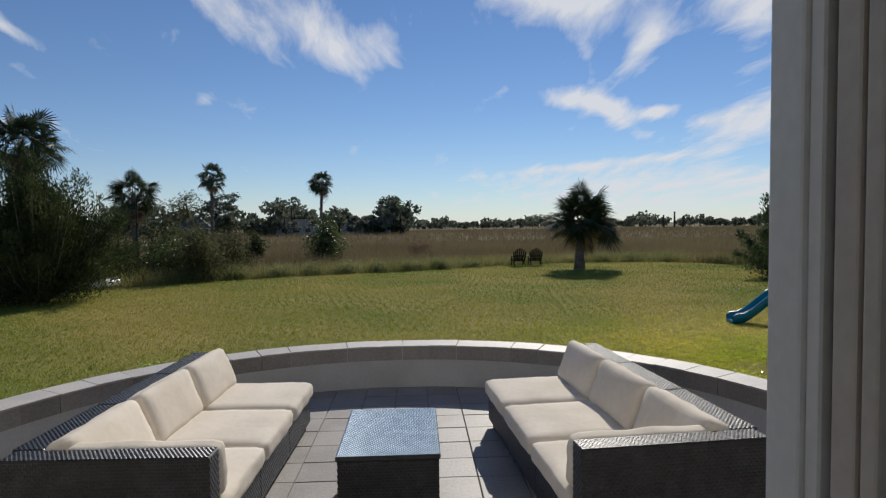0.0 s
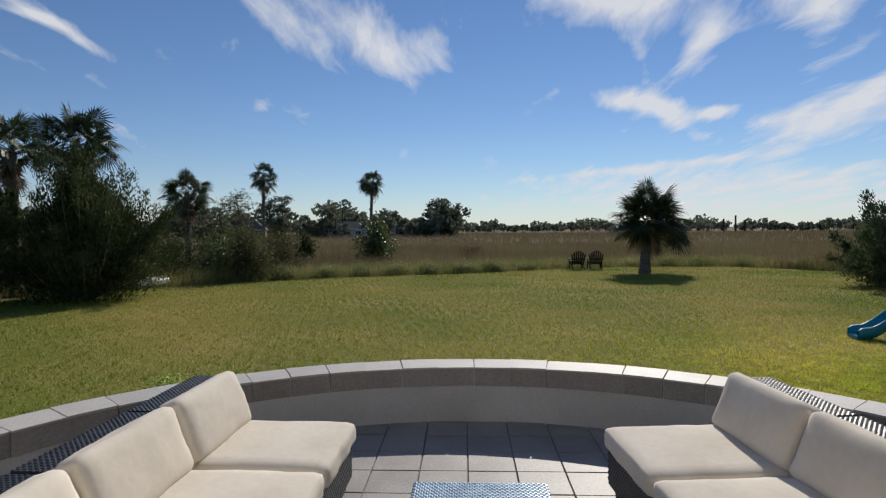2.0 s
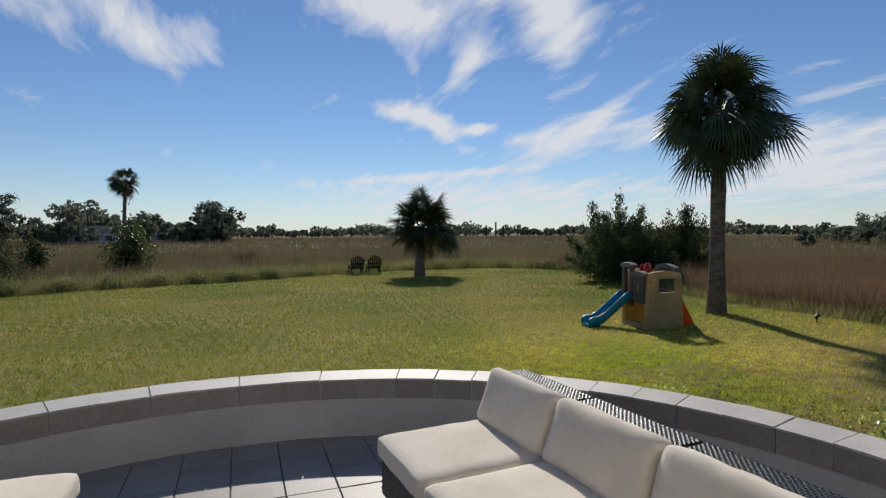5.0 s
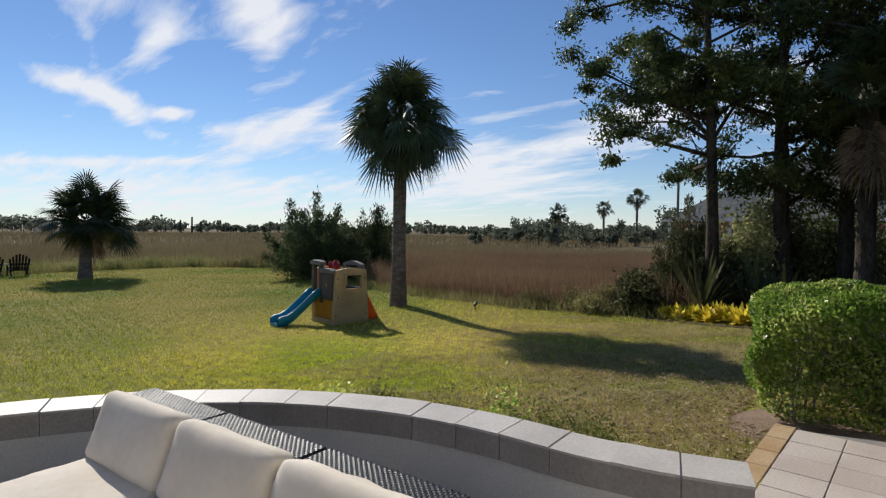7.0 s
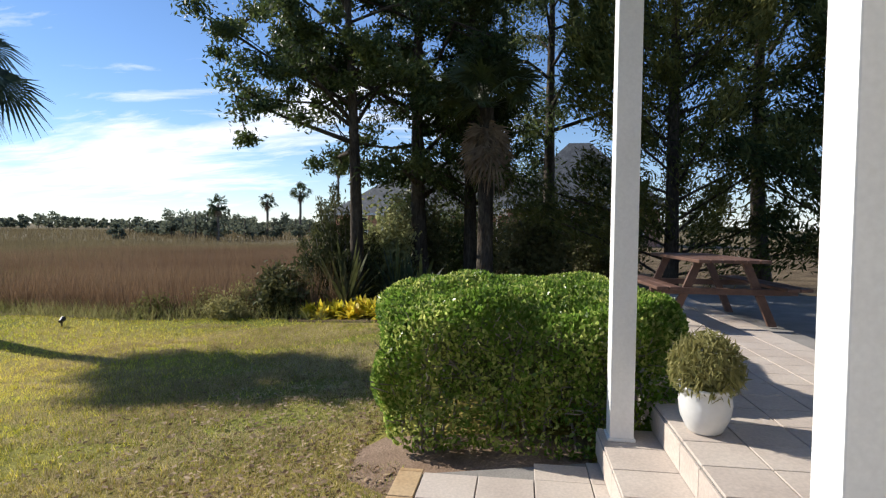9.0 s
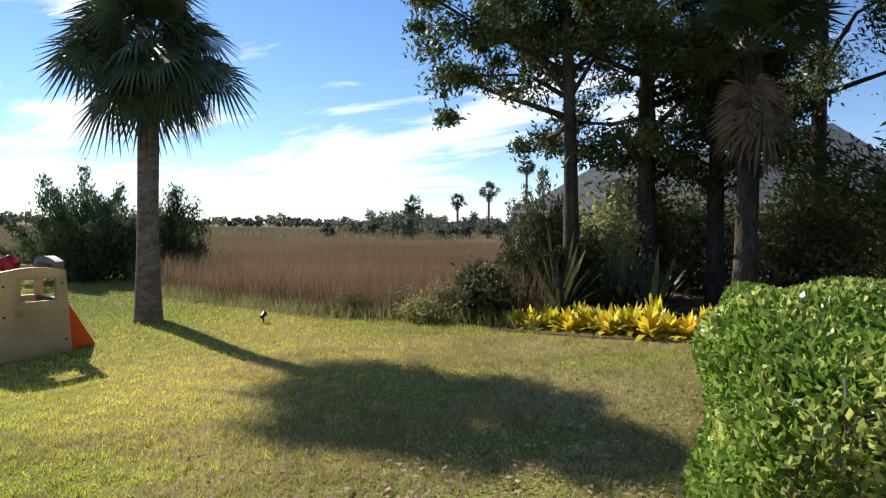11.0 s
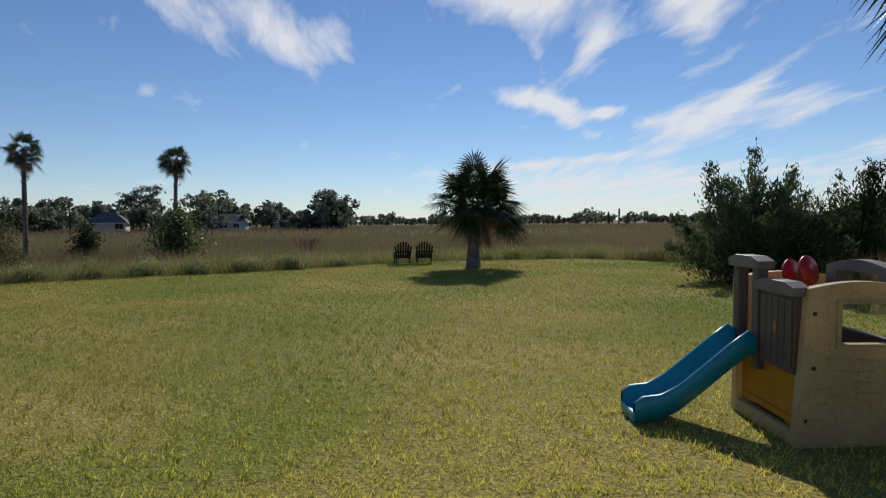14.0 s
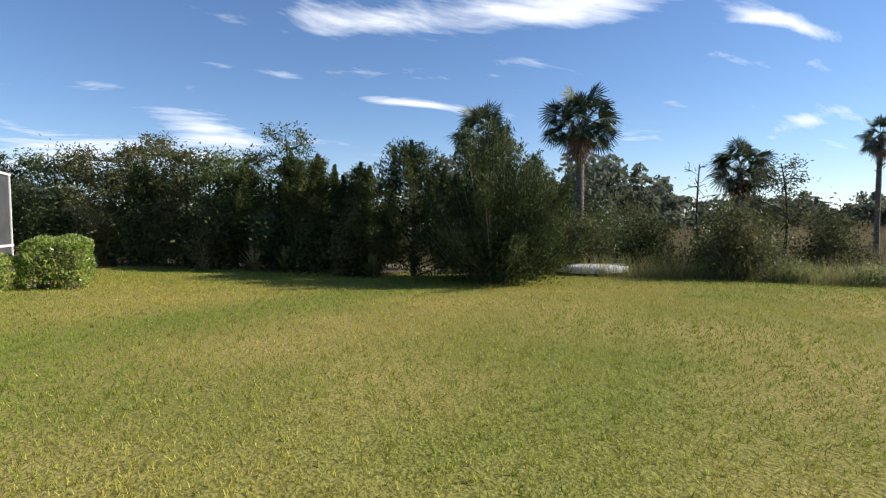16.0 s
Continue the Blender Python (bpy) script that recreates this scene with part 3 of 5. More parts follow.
for sgn, xx in ((1, 0.285), (-1, -0.615)):
    e = lambda a, b: (min(xx + sgn * a, xx + sgn * b), max(xx + sgn * a, xx + sgn * b))
    part("casing", box(*e(0.0, 0.135), -0.222, -0.175, 0.15, 2.10, 0.004, 2), M_WHITE, door)
    part("jamb", box(*e(0.004, 0.135), -0.240, -0.222, 0.15, 2.10, 0.002), M_WHITE, door)
    part("gasket", box(*e(0.014, 0.135), -0.252, -0.240, 0.15, 2.10), M_GAS, door, "dark weather strip groove")
    part("door_stop", box(*e(0.004, 0.135), -0.278, -0.252, 0.15, 2.10, 0.003, 2), M_JAMB, door)
    part("groove", box(*e(0.010, 0.135), -0.283, -0.278, 0.15, 2.10), M_GAS, door)
    part("inner_jamb", box(*e(0.003, 0.135), -0.300, -0.283, 0.15, 2.10, 0.003, 2), M_JAMB, door)
part("head", box(-0.75, 0.42, -0.36, -0.18, 2.10, 2.24, 0.004), M_WHITE, door)
part("sill", box(-0.615, 0.285, -0.36, -0.12, 0.14, 0.156, 0.003), M_BLACK, door)


def porch_post(x, y, z0):
    p = thing("porch_post", "square white painted porch post standing on the tiles", "post", x, y, z0, group="porch posts")
    part("shaft", box(-0.068, 0.068, -0.068, 0.068, 0.0, 3.4 - z0, 0.006, 2), M_WHITE, p)
    part("base_block", box(-0.078, 0.078, -0.078, 0.078, 0.0, 0.02, 0.006, 2), M_WHITE, p)
    return p


porch_post(5.36, 0.435, 0.17)
porch_post(3.34, 0.27, 0.0)


# ---- plants ----
def palm(name, label, x, y, h, r, fronds, seed, trunk_r=0.17, dead=0.15, lean=(0, 0), leaflets=26, droop=0.75, sweep=138, base=None, hang=0, bark=None):
    """A cabbage palm: tapered rough trunk, a round head of fan leaves, dead leaves hanging below."""
    g = np.random.default_rng(seed)
    z0 = float(ground_z(x, y)) if base is None else base
    t = thing(name, label, "tree", x, y, z0 - 0.05)
    top = h - r * 0.95
    pts = []
    for i in range(9):
        q = i / 8
        rr = trunk_r * (1.22 - 0.3 * min(q * 4, 1) - 0.12 * q) * (1 + 0.03 * math.sin(i * 4.0))
        pts.append(((lean[0] * q * q, lean[1] * q * q, top * q), rr))
        stubs = []
    for i in range(26):
        a, zz = g.uniform(0, 6.28), top * g.uniform(0.72, 1.0)
        c, s = math.cos(a), math.sin(a)
        stubs.append([((lean[0] + c * trunk_r * 0.7, lean[1] + s * trunk_r * 0.7, zz), 0.035), ((lean[0] + c * (trunk_r + 0.10), lean[1] + s * (trunk_r + 0.10), zz + 0.14), 0.016)])
    np_part("trunk", *join(tubes([pts], 12), tubes(stubs, 5)), bark or M_PBARK, t, "grey trunk with split leaf bases", True)
    C0 = np.array((lean[0], lean[1], top))
    sets = {0: [], 1: []}
    for k in range(fronds):
        a = k * 2.39996 + g.uniform(-0.25, 0.25)
        q = (k + 0.5) / fronds
        el = math.radians(84 - sweep * q ** 0.9 + g.uniform(-13, 13))
        isdead = q > 1 - dead
        if isdead:
            el = math.radians(g.uniform(-87, -70))
        pet = r * g.uniform(0.28, 0.74)
        if fronds - int(dead * fronds) - hang <= k and not isdead:
            a, el = math.radians(175 + g.uniform(-60, 60)) if k % 3 == 0 else a, math.radians(g.uniform(-72, -38))
            pet = r * g.uniform(0.5, 0.8)
        d = np.array((math.cos(a) * math.cos(el), math.sin(a) * math.cos(el), math.sin(el)))
        hub = C0 + d * pet + np.array((0, 0, 0.04 * r - 0.12 * r * math.cos(el)))
        side = np.array((-math.sin(a), math.cos(a), 0))
        out = d + np.array((0, 0, -0.4)) * math.cos(el)
        out /= np.linalg.norm(out)
        up = np.cross(side, out)
        roll = 0.0 if isdead else g.normal() * 0.75
        side, up = side * math.cos(roll) + up * math.sin(roll), up * math.cos(roll) - side * math.sin(roll)
        L = r * g.uniform(0.44, 0.60)
        V, F = tubes([[(C0 + d * 0.04, 0.018), ((C0 + hub) / 2 + (0, 0, 0.02), 0.013), (hub, 0.009)]], 3)
        LV, LF = [], []
        for i in range(leaflets):
            w = (i / (leaflets - 1) - 0.5) * math.radians(225)
            dirn = out * math.cos(w) + side * math.sin(w) + up * (0.16 * abs(math.sin(w)))
            ll = L * (0.72 + 0.28 * math.cos(w * 0.8)) * g.uniform(0.9, 1.08)
            wid = np.cross(dirn, up) * (L * 0.85 / leaflets)
            m1 = hub + dirn * ll * 0.5 + (0, 0, -0.04 * ll)
            tip = hub + dirn * ll * 0.95 + np.array((0, 0, -droop * ll * (0.20 + 0.25 * g.random())))
            b = len(LV)
            LV += [hub, m1 + wid, tip, m1 - wid]
            LF.append((b, b + 1, b + 2, b + 3))
        sets[int(isdead)] += [(V, F), (np.array(LV), np.array(LF))]
    np_part("crown", *join(*sets[0]), M_FROND, t, "round head of dark green fan leaves")
    if sets[1]:
        np_part("dead_skirt", *join(*sets[1]), M_DEAD, t, "brown dead leaves hanging")
    return t


def blob(g, n, c, r, shell=0.55):
    """Random places inside a lumpy ball, denser outwards."""
    d = g.normal(size=(n, 3))
    d /= np.linalg.norm(d, axis=1)[:, None]
    q = g.uniform(shell ** 3, 1, n) ** (1 / 3)
    return np.asarray(c) + d * q[:, None] * np.asarray(r)


def cedar(name, label, x, y, h, r, seed, n=9000, material=None, leaf=0.13, base=None, low=0.0, spires=6, trunk_r=0.12, group="", taper=0.75):
    """A ragged juniper: sprays along rising limbs that make a broken cone."""
    g = np.random.default_rng(seed)
    z0 = float(ground_z(x, y)) if base is None else base
    t = thing(name, label, "tree", x, y, z0 - 0.05, g.uniform(0, 360), group)
    limbs, C = [[((0, 0, 0), trunk_r), ((0.04, 0.02, h * 0.5), trunk_r * 0.6), ((0, 0, h * 0.97), 0.012)]], []
    nl = 64
    for k in range(nl):
        q = (k + 0.5) / nl
        zz = h * (low + (0.93 - low) * q)
        a = k * 2.4 + g.uniform(-0.4, 0.4)
        reach = r * (1 - q) ** taper * g.uniform(0.55, 1.25) + 0.12
        rise = reach * g.uniform(0.25, 0.65)
        tip = np.array((math.cos(a) * reach, math.sin(a) * reach, min(zz + rise, h * 0.99)))
        st = np.array((0, 0, zz))
        limbs.append([(st, 0.03), ((st + tip) / 2 - (0, 0, 0.05), 0.02), (tip, 0.006)])
        m = int(n / nl * (0.5 + (1 - q)))
        s = g.uniform(0.12, 1.0, m) ** 0.7
        spread = (0.16 - 0.08 * s) * (0.5 + r * 0.28)
        p = st + (tip - st) * s[:, None] + g.normal(size=(m, 3)) * spread[:, None] * (1, 1, 1.1)
        C.append(p)
    for k in range(spires):
        a = g.uniform(0, 6.28)
        o_ = g.uniform(0.3, 0.85)
        top = np.array((math.cos(a) * r * o_, math.sin(a) * r * o_, h * g.uniform(0.95, 1.1) * (1 - 0.38 * o_))) if k else np.array((0, 0, h))
        st = top - (0, 0, h * 0.3)
        m = int(n * 0.04)
        s = g.uniform(0, 1, m)
        C.append(st + (top - st) * s[:, None] + g.normal(size=(m, 3)) * (0.16 * (1.1 - s))[:, None])
    C = np.concatenate(C)
    C = C[C[:, 2] > 0.04]
    outw = C * (1, 1, 0)
    outw = outw / (np.linalg.norm(outw, axis=1)[:, None] + 1e-6)
    np_part("trunk", *tubes(limbs, 5), M_BARK, t)
    np_part("crown", *leaves(C, leaf, g, 0.24, outw * 0.7 + (0, 0, 0.7)), material or M_CEDAR, t, "dense dark green sprays")
    return t


def broad(name, label, x, y, h, r, crown0, seed, n=9000, material=None, leaf=0.11, trunk_r=0.16, limbs_n=16, base=None, aim=(0, 0), clump=0.42, group="", gap=1.0, tilt=(0, 0)):
    """A broad tree: tapered bent trunk, forking limbs, leaf clumps with gaps."""
    g = np.random.default_rng(seed)
    z0 = float(ground_z(x, y)) if base is None else base
    t = thing(name, label, "tree", x, y, z0 - 0.05, 0, group)
    bend = g.uniform(-0.25, 0.25, 2)
    trunk = [((bend[0] * q * (1 - q) * 3 + tilt[0] * q, bend[1] * q * (1 - q) * 3 + tilt[1] * q, h * 0.92 * q), trunk_r * (1.25 - 0.25 * min(1, q * 6)) * (1 - 0.85 * q) + 0.012) for q in np.linspace(0, 1, 9)]
    paths, C = [trunk], []
    for k in range(limbs_n):
        q = (k + g.uniform(0.2, 0.8)) / limbs_n
        zz = crown0 + (h * 0.9 - crown0) * q
        a = k * 2.4 + g.uniform(-0.5, 0.5)
        reach = r * (0.55 + 0.45 * math.sin(math.pi * (0.2 + 0.75 * q))) * g.uniform(0.6, 1.1)
        st = np.array((tilt[0] * zz / h / 0.92, tilt[1] * zz / h / 0.92, zz))
        tip = st + np.array((math.cos(a) * reach + aim[0] * (1 - q), math.sin(a) * reach + aim[1] * (1 - q), reach * g.uniform(-0.05, 0.55)))
        mid = (st + tip) / 2 + g.normal(size=3) * 0.12 * reach + (0, 0, 0.1 * reach)
        paths.append([(st, trunk_r * 0.36 * (1.1 - q)), (mid, trunk_r * 0.2), (tip, 0.01)])
        for j in range(5):
            s = g.uniform(0.45, 1.0)
            o = (mid + (tip - mid) * (s * 2 - 1) if s > 0.5 else st + (mid - st) * s * 2)
            e = o + g.normal(size=3) * (0.32, 0.32, 0.2) * reach * 0.7
            if j < 2:
                e = tip + (mid - tip) * 0.28 * j + g.normal(size=3) * 0.06 * reach
            paths.append([(o, 0.018), (e, 0.006)])
            m = int(n / limbs_n / 5)
            cr = clump * g.uniform(0.6, 1.25)
            C.append(e + g.normal(size=(m, 3)) * cr * (0.55, 0.55, 0.36) * gap)
    C = np.concatenate(C)
    np_part("trunk", *tubes(paths, 6), M_BARK, t, smooth=True)
    np_part("crown", *leaves(C, leaf, g, 0.36), material or M_OAK, t, "open clumps of small leaves")
    return t


def shrub(name, label, x, y, h, r, seed, n=4000, material=None, leaf=0.10, base=None, group="", twigs=18):
    """A rounded bush of many stems with leaf clumps."""
    g = np.random.default_rng(seed)
    z0 = float(ground_z(x, y)) if base is None else base
    t = thing(name, label, "shrub", x, y, z0 - 0.04, 0, group)
    paths, C = [], []
    for k in range(twigs):
        a, el = g.uniform(0, 6.28), g.uniform(0.35, 1.5)
        L = g.uniform(0.7, 1.0)
        tip = np.array((math.cos(a) * math.cos(el) * r, math.sin(a) * math.cos(el) * r, math.sin(el) * h)) * L
        paths.append([((tip[0] * 0.1, tip[1] * 0.1, 0), 0.02), (tip * (0.4, 0.4, 0.6), 0.013), (tip, 0.005)])
        m = n // twigs
        s = g.uniform(0.25, 1.02, m)
        C.append(tip * s[:, None] + g.normal(size=(m, 3)) * (r * 0.2, r * 0.2, h * 0.11))
    C = np.concatenate(C)
    C = C[C[:, 2] > 0.02]
    if h > 1.2:
        np_part("stem", *tubes(paths, 4), M_TWIG, t)
    np_part("foliage", *leaves(C, leaf, g, 0.5), material or M_SHRUB, t)
    return t


def juniper(name, label, x, y, h, r, seed, n, material, leaf=0.16, stems=46, category="shrub"):
    """A ragged juniper bush: stems that fan out from the foot, each a tapering spray with its tip free."""
    g = np.random.default_rng(seed)
    t = thing(name, label, category, x, y, float(ground_z(x, y)) - 0.04)
    paths, C, U = [], [], []
    for k in range(stems):
        a, el = k * 2.4 + g.uniform(-0.3, 0.3), math.radians(g.uniform(12, 88))
        far = g.uniform(0.72, 1.08)
        tip = np.array((math.cos(a) * math.cos(el) * r, math.sin(a) * math.cos(el) * r, (0.12 + 0.88 * math.sin(el)) * h)) * far
        mid = tip * (0.62, 0.62, 0.45)
        paths.append([((0, 0, 0), 0.03), (mid, 0.018), (tip, 0.005)])
        m = n // stems
        q = g.uniform(0.15, 1.0, m) ** 0.8
        p = np.where(q[:, None] < 0.5, mid * (q[:, None] * 2), mid + (tip - mid) * (q[:, None] * 2 - 1))
        C.append(p + g.normal(size=(m, 3)) * (0.40 * (1.08 - q) ** 0.7)[:, None] * min(1.0, r / 1.6))
        d = (tip - mid) / np.linalg.norm(tip - mid)
        U.append(np.tile(d * 0.9 + (0, 0, 0.45), (m, 1)))
    C, U = np.concatenate(C), np.concatenate(U)
    ok = C[:, 2] > 0.03
    np_part("stem", *tubes(paths, 4), M_TWIG, t)
    np_part("foliage", *leaves(C[ok], leaf, g, 0.26, U[ok]), material, t, "pointed grey-green sprays")
    return t


# palms
palm("cabbage_palm", "tall cabbage palm with grey trunk on the lawn edge", 9.67, 10.41, 5.86, 1.42, 96, 3, 0.185, 0.03, (0.12, 0.05), 28, 1.05, 140, hang=8)
palm("cabbage_palm", "short stout cabbage palm beside two lawn chairs", 8.35, 28.0, 4.35, 2.05, 64, 7, 0.27, 0.03, (0.15, 0.0), 26, 0.7, 104)
palm("cabbage_palm", "slender tall palm standing in the marsh edge", -14.75, 40.5, 7.5, 1.15, 34, 11, 0.14, 0.12, (0.1, 0), 18, base=-1.2)
palm("cabbage_palm", "slender tall palm behind a bush in the marsh", -7.28, 42.0, 7.2, 1.15, 34, 13, 0.13, 0.08, (0.2, 0), 18, base=-1.2)
palm("cabbage_palm", "cabbage palm rising out of thick shrubs", -16.5, 33.0, 6.2, 1.6, 44, 17, 0.2, 0.15, (0, 0), 20, base=-1.1)
palm("cabbage_palm", "cabbage palm with bleached skirt behind the cedar", -16.4, 23.6, 7.6, 1.7, 48, 19, 0.2, 0.15, (0, 0), 22, 0.7, 120, base=-0.9)
palm("cabbage_palm", "cabbage palm half hidden by cedar branches", -15.0, 18.5, 6.1, 1.35, 40, 23, 0.18, 0.1, (0, 0), 22, 0.7, 112, base=-0.7)
# cedars and shrubs of the left edge
juniper("cedar_tree", "large dark cedar reaching down to the lawn", -11.7, 17.1, 4.55, 2.7, 31, 56000, M_CEDAR, 0.13, 96, "tree")
cedar("cedar_tree", "large dark cedar reaching down to the lawn", -14.6, 15.6, 4.5, 2.4, 32, 24000, M_CEDAR, 0.14, spires=10, taper=0.55)
# sunny side of the large cedar, its light put into the leaf colour
cedar("cedar_tree", "cedar beside the large one, bronze colour standing in for its sunlit side", -12.6, 19.0, 4.0, 1.7, 33, 16000, M_CEDARB, 0.12)
row = [(-17.0, 14.5, 4.0, 1.3), (-18.3, 13.2, 4.4, 1.4), (-19.6, 12.4, 4.6, 1.4), (-20.6, 10.8, 4.2, 1.6), (-22.0, 10.4, 4.6, 1.4), (-22.9, 8.6, 4.9, 1.6),
       (-24.0, 7.0, 4.4, 1.8), (-25.2, 5.4, 4.8, 1.8), (-26.5, 3.2, 4.6, 2.0), (-27.5, 0.8, 4.9, 2.0)]
for i, (x, y, h, r) in enumerate(row):
    if i in (4, 5, 7, 8):
        broad("broadleaf_tree", "bushy yellow-green tree among the cedar row", x, y, h + 0.3, r * 1.1, 0.5, 240 + i, 9000, (M_OAK, M_SHRUB)[i % 2], 0.17, 0.10, 16, clump=0.6, group="cedar row")
        continue
    cedar("cedar_tree", "cedar in a dense row along the lawn edge", x, y, h, r * 1.2, 40 + i, 15000, (M_CEDAR, M_CEDARB, M_CEDAR)[i % 3], 0.15, group="cedar row")
for i, (x, y, h, r) in enumerate([(-15.6, 14.0, 2.2, 1.3), (-17.4, 12.9, 2.0, 1.3), (-18.8, 11.6, 2.2, 1.4), (-20.2, 9.7, 2.4, 1.4), (-21.6, 8.8, 2.4, 1.5), (-22.6, 7.0, 2.6, 1.6), (-23.6, 5.4, 2.6, 1.6), (-24.6, 3.6, 2.6, 1.7)]):
    shrub("thicket_shrub", "dense dark shrub filling the foot of the cedar row", x, y, h, r, 260 + i, 6500, (M_SHRUB, M_CEDAR, M_OAK)[i % 3], 0.14, group="thicket under the cedar row")
broad("young_oak_tree", "thin young oak showing above the cedar row", -22.5, 12.6, 6.2, 1.3, 2.6, 61, 2600, M_OAK, 0.16, 0.08, 12)
broad("young_oak_tree", "thin young oak showing above the cedar row", -27.0, 6.6, 6.0, 1.8, 2.4, 62, 3400, M_SHRUB, 0.18, 0.08, 12)
for i, (x, y, h, r, m) in enumerate([(-9.6, 24.6, 2.6, 1.5, M_SHRUB), (-11.2, 26.2, 2.9, 1.7, M_OAK), (-12.8, 23.8, 2.6, 1.4, M_CEDAR), (-14.6, 22.6, 2.8, 1.6, M_SHRUB),
                                     (-10.0, 29.5, 3.0, 1.5, M_SHRUB), (-13.6, 29.8, 3.2, 1.9, M_CEDAR), (-17.2, 27.0, 3.6, 2.0, M_SHRUB), (-19.0, 22.0, 3.8, 2.0, M_CEDAR), (-15.6, 21.4, 3.8, 1.6, M_CEDAR), (-16.6, 25.2, 3.6, 1.7, M_OAK), (-13.6, 21.6, 2.4, 1.2, M_SHRUB)]):
    shrub("marsh_shrub", "tangled grey-green shrub at the marsh edge", x, y, h, r, 70 + i, 9000, m, 0.11, group="marsh edge shrubs")
broad("bare_tree", "leafless grey branching tree above the shrubs", -13.4, 27.0, 4.9, 1.2, 1.2, 81, 160, M_SHRUB, 0.10, 0.06, 14)
broad("young_oak_tree", "sparse young oak beside the palm", -12.6, 30.5, 5.0, 1.2, 1.8, 82, 2600, M_SHRUB, 0.13, 0.07, 12)
shrub("marsh_shrub", "round dark bush at the foot of a tall palm", -6.4, 40.2, 3.4, 1.9, 90, 4500, M_OAK, 0.20, base=-1.2)
shrub("marsh_shrub", "small dark bush in the marsh", -12.0, 41.5, 2.5, 1.1, 91, 2400, M_CEDAR, 0.2, base=-1.2)
shrub("marsh_shrub", "bare pinkish bush standing in the marsh", 0.2, 46.0, 2.0, 1.4, 92, 900, M_REED, 0.16, base=-1.2)
# cedar bush behind the play house
juniper("cedar_bush", "ragged spreading cedar bush at the lawn corner", 14.9, 20.5, 3.45, 2.5, 101, 30000, M_BUSH)
juniper("cedar_bush", "dark narrow cedar bush at the lawn corner", 16.9, 19.2, 3.2, 1.6, 102, 15000, M_CEDAR)
juniper("cedar_bush", "feathery green juniper beside the oak trunk", 13.95, 5.0, 2.75, 1.1, 103, 17000, M_SHRUB, 0.11, 34)
# trees beyond the hedge
broad("oak_tree", "tall oak leaning over the marsh with open crown", 13.6, 4.46, 9.6, 2.45, 3.4, 111, 52000, M_OAK, 0.115, 0.15, 30, aim=(-0.1, 0.55), clump=0.44, gap=0.72, tilt=(-0.1, 0.4))
broad("oak_tree", "tall dark oak with dense crown", 14.95, 3.3, 10.5, 2.4, 2.3, 112, 34000, M_CEDAR, 0.14, 0.19, 34, clump=0.55, gap=0.75)
cedar("cedar_tree", "tall cedar with drooping dark sprays", 15.2, 2.2, 9.4, 1.6, 113, 20000, M_CEDAR, 0.13, low=0.20, trunk_r=0.18)
palm("cabbage_palm", "cabbage palm with a long brown skirt among oaks", 13.5, 1.75, 5.3, 1.35, 64, 114, 0.18, 0.5, (0, 0), 22, 0.8, 118, bark=M_BARK)
broad("oak_tree", "tall thin oak behind the hedge", 18.6, 0.2, 11.0, 3.2, 3.4, 115, 26000, M_OAK, 0.13, 0.2, 18, clump=0.6)
# takes the lighter leaf so its sprays look sunlit
cedar("cedar_tree", "big dark cedar behind the hedge", 13.4, -1.9, 9.4, 3.1, 116, 52000, M_CEDARB, 0.14, low=0.05, trunk_r=0.16, taper=0.6)
cedar("cedar_tree", "big dark cedar beside the porch", 12.0, -5.0, 8.4, 3.0, 117, 36000, M_CEDAR, 0.16, low=0.06, trunk_r=0.16)
broad("oak_tree", "oak crown above the porch", 16.0, -4.6, 11.0, 3.6, 4.0, 118, 18000, M_OAK, 0.15, 0.2, 16, clump=0.7)
for i, (x, y, h, r, m) in enumerate([(12.7, 5.75, 1.0, 0.75, M_SHRUB), (16.2, 3.9, 3.0, 1.1, M_OAK), (15.2, 0.6, 2.2, 1.2, M_SHRUB), (14.5, 4.2, 2.5, 0.9, M_WEED), (15.6, 3.6, 2.7, 1.1, M_SHRUB), (17.8, 3.0, 2.6, 1.4, M_CEDAR),
                                     (19.8, 2.4, 3.0, 1.6, M_SHRUB), (17.0, -1.0, 2.6, 1.6, M_SHRUB), (20.5, 4.4, 1.9, 1.4, M_SHRUB), (22.0, 0.4, 3.0, 1.8, M_CEDAR)]):
    shrub("understory_shrub", "twiggy grey-green shrub under the trees", x, y, h, r, 120 + i, 7500, m, 0.12, group="shrubs under the trees")


def spiky(name, label, x, y, h, n, seed, material, width=0.035, category="plant", arch=0.5, group=""):
    """Long arching strap leaves from one heart."""
    g = np.random.default_rng(seed)
    t = thing(name, label, category, x, y, float(ground_z(x, y)) - 0.02, 0, group)
    V, F = [], []
    for k in range(n):
        a, el, L = g.uniform(0, 6.28), g.uniform(0.5, 1.45), h * g.uniform(0.7, 1.15)
        d, s = np.array((math.cos(a), math.sin(a), 0)), np.array((-math.sin(a), math.cos(a), 0))
        b = len(V)
        for i in range(5):
            q = i / 4
            p = d * math.cos(el) * L * q + np.array((0, 0, math.sin(el) * L * q - arch * L * q * q * math.cos(el)))
            w = width * (0.5 + 1.6 * q) * (1 - q) ** 0.6 + 0.002
            V += [p - s * w, p + s * w]
        F += [(b + 2 * i, b + 2 * i + 1, b + 2 * i + 3, b + 2 * i + 2) for i in range(4)]
    np_part("leaf_rosette", np.array(V), np.array(F), material, t)
    return t


